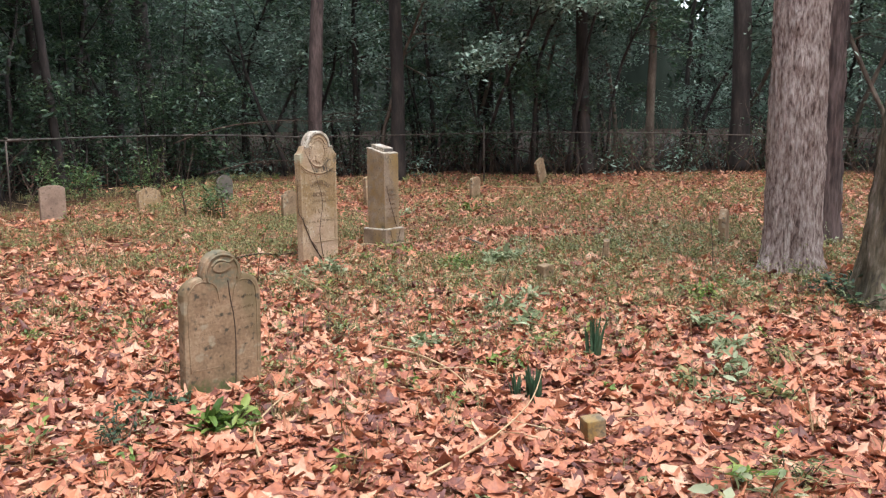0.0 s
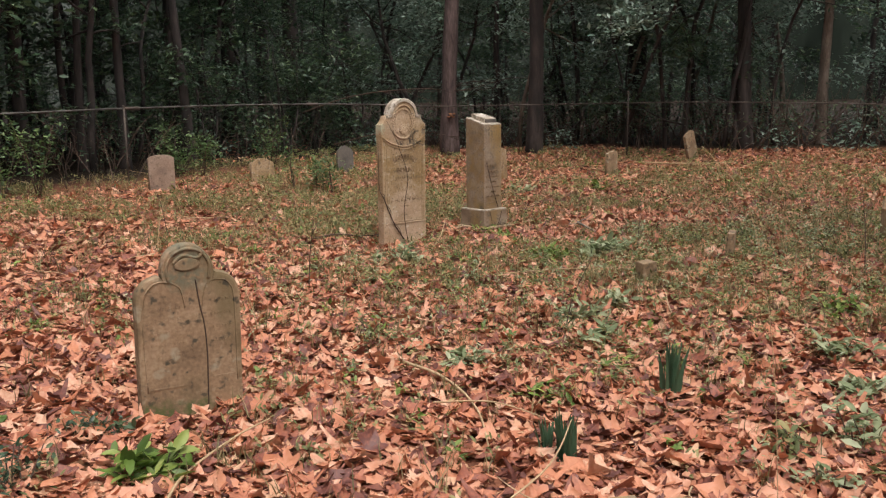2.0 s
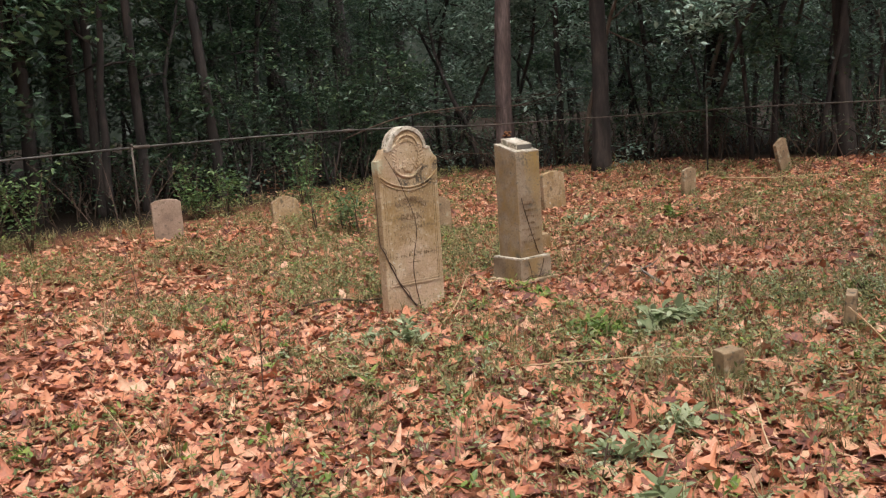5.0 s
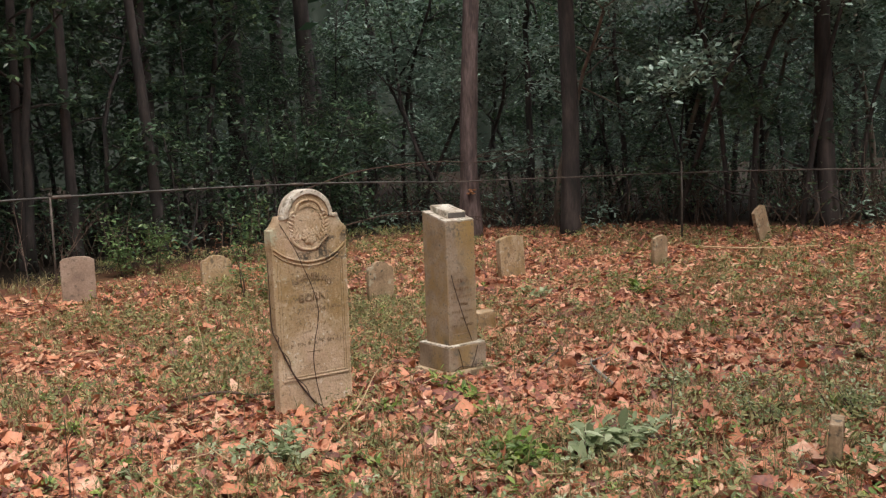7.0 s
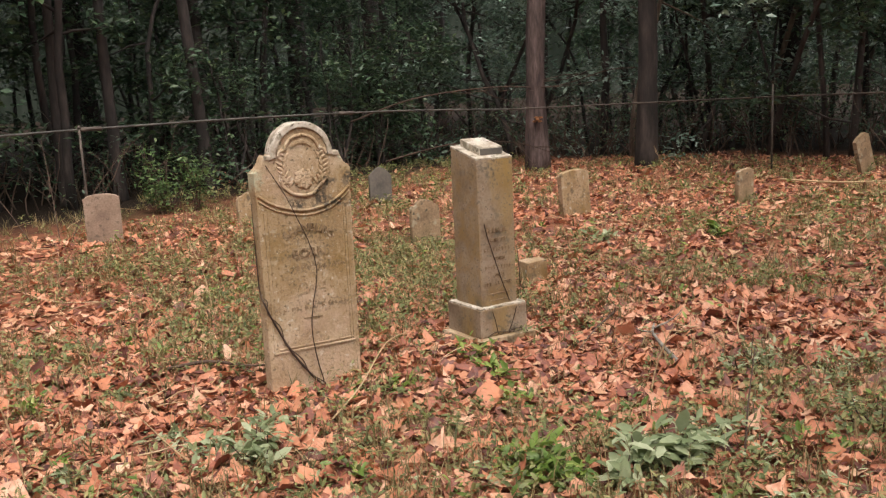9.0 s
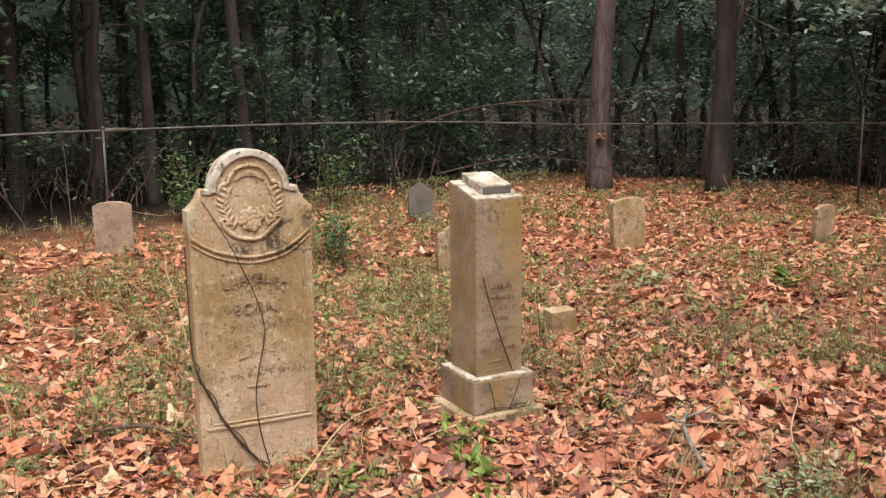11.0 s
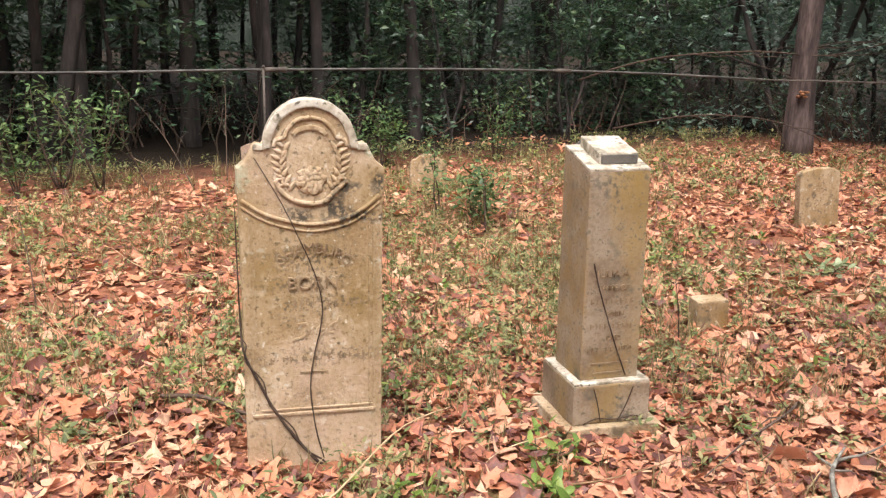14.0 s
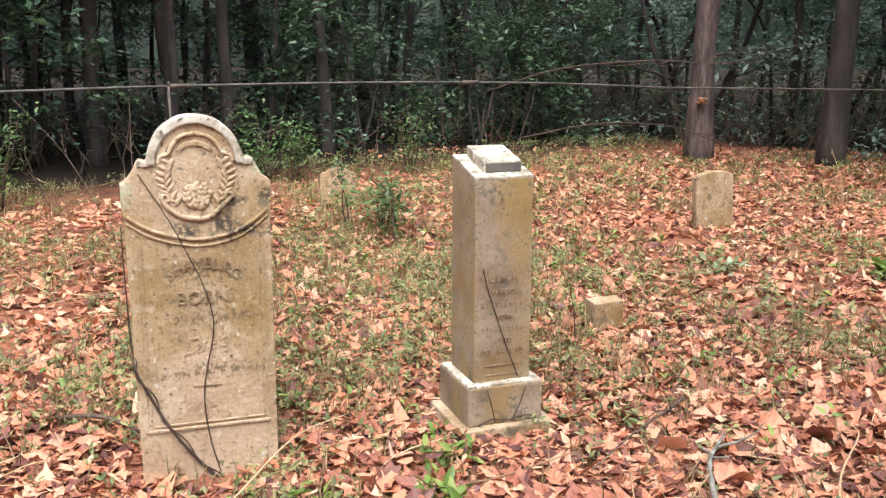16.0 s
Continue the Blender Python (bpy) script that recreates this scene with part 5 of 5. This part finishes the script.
def leaf_bed(name, count, zone, low, high, seed, label, lift=0.02, lobes=5, crumbs=False):
    rs = np.random.RandomState(seed)
    bits = []
    for k in range(18):
        v, t = crumb(rs) if crumbs else lobed(rs, lobes if k % 3 else 3, 0.12 + 0.25 * rs.rand())
        x, y = zone(rs, count // 18)
        edge = np.clip((-10.4 - x + 0.12 * (y - 10)) / 2.0, 0, 1)
        keep = free(x, y) & (rs.rand(len(x)) > 0.3 * green(x, y) + 0.8 * edge + 0.38 * np.clip((-6.0 - x) / 4, 0, 1) * np.clip((13.5 - y) / 2, 0, 1))
        x, y = x[keep], y[keep]
        n = len(x)
        pos = np.c_[x, y, gz(x, y) + lift * (0.3 + 1.6 * rs.rand(n))]
        bits.append(scatter(v, t, pos, rs.rand(n) * 6.283, rs.randn(n) * 0.28, rs.randn(n) * 0.28, low + (high - low) * rs.rand(n) ** 1.4))
    return tagged(link(name, mesh_np(name, *join_np(bits), smooth=False), crumb_mat if crumbs else litter_mat), label, "leaves", kind="stuff")


def zone_rect(x0, x1, y0, y1):
    return lambda r, n: (x0 + (x1 - x0) * r.rand(n), y0 + (y1 - y0) * r.rand(n))


FALLEN, BITS = "orange-brown fallen leaves, lobed, dry and curled", "crumbled brown leaf bits between fallen leaves"
leaf_bed("leaf_litter", 13500, zone_rect(-6.0, 1.5, 1.8, 6.5), 0.05, 0.155, 31, FALLEN)
leaf_bed("leaf_litter", 12500, zone_rect(-7.5, 1.5, 6.5, 11.5), 0.05, 0.15, 32, FALLEN)
leaf_bed("leaf_litter", 5800, zone_rect(-13.5, -6.0, 2.5, 11.5), 0.06, 0.17, 33, FALLEN, lobes=4)
leaf_bed("leaf_litter", 15000, zone_rect(-13.5, 4, 11.5, 19), 0.06, 0.16, 34, FALLEN, lobes=3)
leaf_bed("leaf_litter", 3500, zone_rect(-6, 8, -5, 1.8), 0.08, 0.19, 35, FALLEN, lobes=3)
leaf_bed("leaf_litter", 4000, zone_rect(1.5, 8.5, 1.8, 18.6), 0.08, 0.19, 38, FALLEN, lobes=3)
leaf_bed("leaf_litter", 2000, zone_rect(-13.5, -6.0, -5, 2.5), 0.08, 0.19, 39, FALLEN, lobes=3)
leaf_bed("leaf_crumbs", 34000, zone_rect(-6.0, 1.5, 1.8, 6.5), 0.03, 0.09, 131, BITS, 0.014, crumbs=True)
leaf_bed("leaf_crumbs", 46000, zone_rect(-7.5, 1.5, 6.5, 11.5), 0.03, 0.09, 132, BITS, 0.014, crumbs=True)
leaf_bed("leaf_crumbs", 24000, zone_rect(-13.5, -6.0, 2.5, 11.5), 0.04, 0.11, 133, BITS, 0.014, crumbs=True)
leaf_bed("leaf_crumbs", 26000, zone_rect(-13.5, 4, 11.5, 19), 0.05, 0.12, 134, BITS, 0.014, crumbs=True)


def growth(name, count, zone, height, per, size, mat, seed, label, template=LEAF, tris=LEAF_T, thresh=0.0):
    """Many small sprigs, thick where the green patches are."""
    rs = np.random.RandomState(seed)
    x, y = zone(rs, count)
    keep = free(x, y) & (rs.rand(count) < thresh + (1 - thresh) * green(x, y))
    x, y = x[keep], y[keep]
    n = len(x)
    h = height * (0.4 + 0.9 * rs.rand(n))
    c = np.repeat(np.c_[x, y, gz(x, y)], per, axis=0)
    hh = np.repeat(h, per)
    u = 0.15 + 0.85 * rs.rand(n * per)
    lean = np.repeat(rs.randn(n, 2) * 0.35, per, axis=0)
    pos = c + np.c_[lean * (hh * u)[:, None], hh * u] + rs.randn(n * per, 3) * np.array([0.02, 0.02, 0.008])
    lv = scatter(template, tris, pos, rs.rand(n * per) * 6.283, rs.randn(n * per) * 0.4 - 0.3, rs.randn(n * per) * 0.35, size * (0.55 + 0.8 * rs.rand(n * per)))
    return tagged(link(name, mesh_np(name, *lv), mat), label, "weeds", kind="stuff")


NEAR, MID, FAR, LEFT = zone_rect(-5.5, 1.5, 1.8, 6.5), zone_rect(-7.5, 1.5, 6.5, 11.5), zone_rect(-13, 3.5, 11.5, 18.6), zone_rect(-12.5, -5.5, 2.5, 11.5)
growth("ground_cover", 1700, NEAR, 0.1, 12, 0.032, leaf_grey, 51, "low grey-green creeping weeds among fallen leaves")
growth("ground_cover", 6000, MID, 0.1, 11, 0.034, leaf_grey, 52, "low grey-green creeping weeds among fallen leaves")
growth("ground_cover", 4500, FAR, 0.11, 9, 0.055, leaf_grey, 53, "low grey-green creeping weeds among fallen leaves", DIAMOND, DIAMOND_T)
growth("ground_cover", 5600, LEFT, 0.11, 10, 0.042, leaf_grey, 54, "low grey-green creeping weeds among fallen leaves", DIAMOND, DIAMOND_T)
growth("thin_weeds", 260, zone_rect(-2.6, 1.2, 4.3, 8.6), 0.26, 16, 0.027, leaf_grey, 59, "thin upright grey-green weeds among fallen leaves", thresh=0.35)
growth("thin_weeds", 120, zone_rect(-5.2, -1.0, 4.6, 7.6), 0.17, 14, 0.027, leaf_sage, 60, "thin upright sage-green weeds among fallen leaves", thresh=0.25)
growth("thin_weeds", 300, zone_rect(-3.2, 1.2, 6.8, 11.0), 0.2, 16, 0.03, leaf_sage, 65, "thin upright sage-green weeds among fallen leaves", thresh=0.3)
growth("green_weeds", 230, NEAR, 0.09, 8, 0.05, leaf_bright, 55, "small bright green weeds among fallen leaves", thresh=0.1)
growth("green_weeds", 420, MID, 0.09, 8, 0.045, leaf_bright, 56, "small bright green weeds among fallen leaves", thresh=0.1)
growth("green_weeds", 300, FAR, 0.1, 8, 0.06, leaf_bright, 57, "small bright green weeds among fallen leaves", DIAMOND, DIAMOND_T, thresh=0.1)
growth("green_weeds", 300, LEFT, 0.1, 8, 0.055, leaf_bright, 58, "small bright green weeds among fallen leaves", DIAMOND, DIAMOND_T, thresh=0.1)


def grass_tufts(count, zone, seed, length=0.11):
    rs = np.random.RandomState(seed)
    x, y = zone(rs, count)
    keep = free(x, y) & (rs.rand(count) < 0.15 + 0.85 * green(x, y))
    x, y = x[keep], y[keep]
    n, per = len(x), 12
    blade = np.array([(0, -0.018, 0), (0, 0.018, 0), (0.5, 0.014, 0.1), (0.5, -0.014, 0.1), (1, 0, -0.02)], float)
    bt = np.array([(0, 1, 2), (0, 2, 3), (3, 2, 4)])
    c = np.repeat(np.c_[x, y, gz(x, y)], per, axis=0) + rs.randn(n * per, 3) * np.array([0.025, 0.025, 0])
    v = scatter(blade, bt, c, rs.rand(n * per) * 6.283, -0.5 - 0.9 * rs.rand(n * per), rs.randn(n * per) * 0.3, length * (0.5 + rs.rand(n * per)))
    return tagged(link("grass", mesh_np("grass", *v), winter_grass), "thin winter grass tufts between fallen leaves", "grass", kind="stuff")


grass_tufts(1300, NEAR, 61)
grass_tufts(4800, MID, 62)
grass_tufts(2600, FAR, 63, 0.13)
grass_tufts(2600, LEFT, 64, 0.13)

# twigs and litter on the wood's floor
rs = np.random.RandomState(90)
bits = []
for _ in range(420):
    x, y = -12.5 + 14 * rs.rand(), 2 + 16 * rs.rand()
    if not free(np.array([x]), np.array([y]))[0]:
        continue
    a, ln = rs.rand() * 6.283, 0.15 + 0.45 * rs.rand() ** 2
    p = limb_path(rs, on(x, y, 0.03 + 0.03 * rs.rand()), (math.cos(a), math.sin(a), 0.15 * rs.rand()), ln, 5, 0.02, 0.12)
    bits.append(tube_np(p, np.linspace(0.004, 0.0015, 6), 5))
tagged(link("twig_litter", mesh_np("twig_litter", *join_np(bits), smooth=True), straw), "thin dry twigs scattered over fallen leaves", "twigs", kind="stuff")


# tangled underbrush along and behind the fence
def underbrush(name, count, zone, height, seed):
    rs = np.random.RandomState(seed)
    wood, c = [], []
    x, y = zone(rs, count)
    for i in range(count):
        a = rs.rand() * 6.283
        p = limb_path(rs, (x[i], y[i], G(x[i], y[i]) - 0.02), (0.5 * math.cos(a), 0.5 * math.sin(a), 1), height * (0.5 + 0.8 * rs.rand()), 5, 0.02, 0.2)
        wood.append(tube_np(p, np.linspace(0.012, 0.003, 6), 4))
        c += [p[2], p[3], p[4], p[5]]
    tagged(link(name, mesh_np(name, *join_np(wood)), twig_mat), "tangle of bare brown stems under the trees", "brush", kind="stuff")
    tagged(link(name, mesh_np(name, *foliage(rs, c, 4, 0.16, 0.075)), leaf_dark), "dark leaves of the underbrush below the trees", "brush", kind="stuff")


underbrush("underbrush", 420, lambda r, n: (-12.9 - 3.5 * r.rand(n), 0 + 18 * r.rand(n)), 1.1, 71)
underbrush("underbrush", 620, lambda r, n: (-15 + 22 * r.rand(n), 18.6 + 2.2 * r.rand(n)), 1.2, 72)
underbrush("underbrush", 250, lambda r, n: (-15 + 24 * r.rand(n), 21 + 7 * r.rand(n)), 1.6, 73)
leaf_bed("leaf_litter", 4000, zone_rect(-18, -13.5, 2, 19), 0.08, 0.18, 36, "brown fallen leaves on the wood's floor", lobes=3)
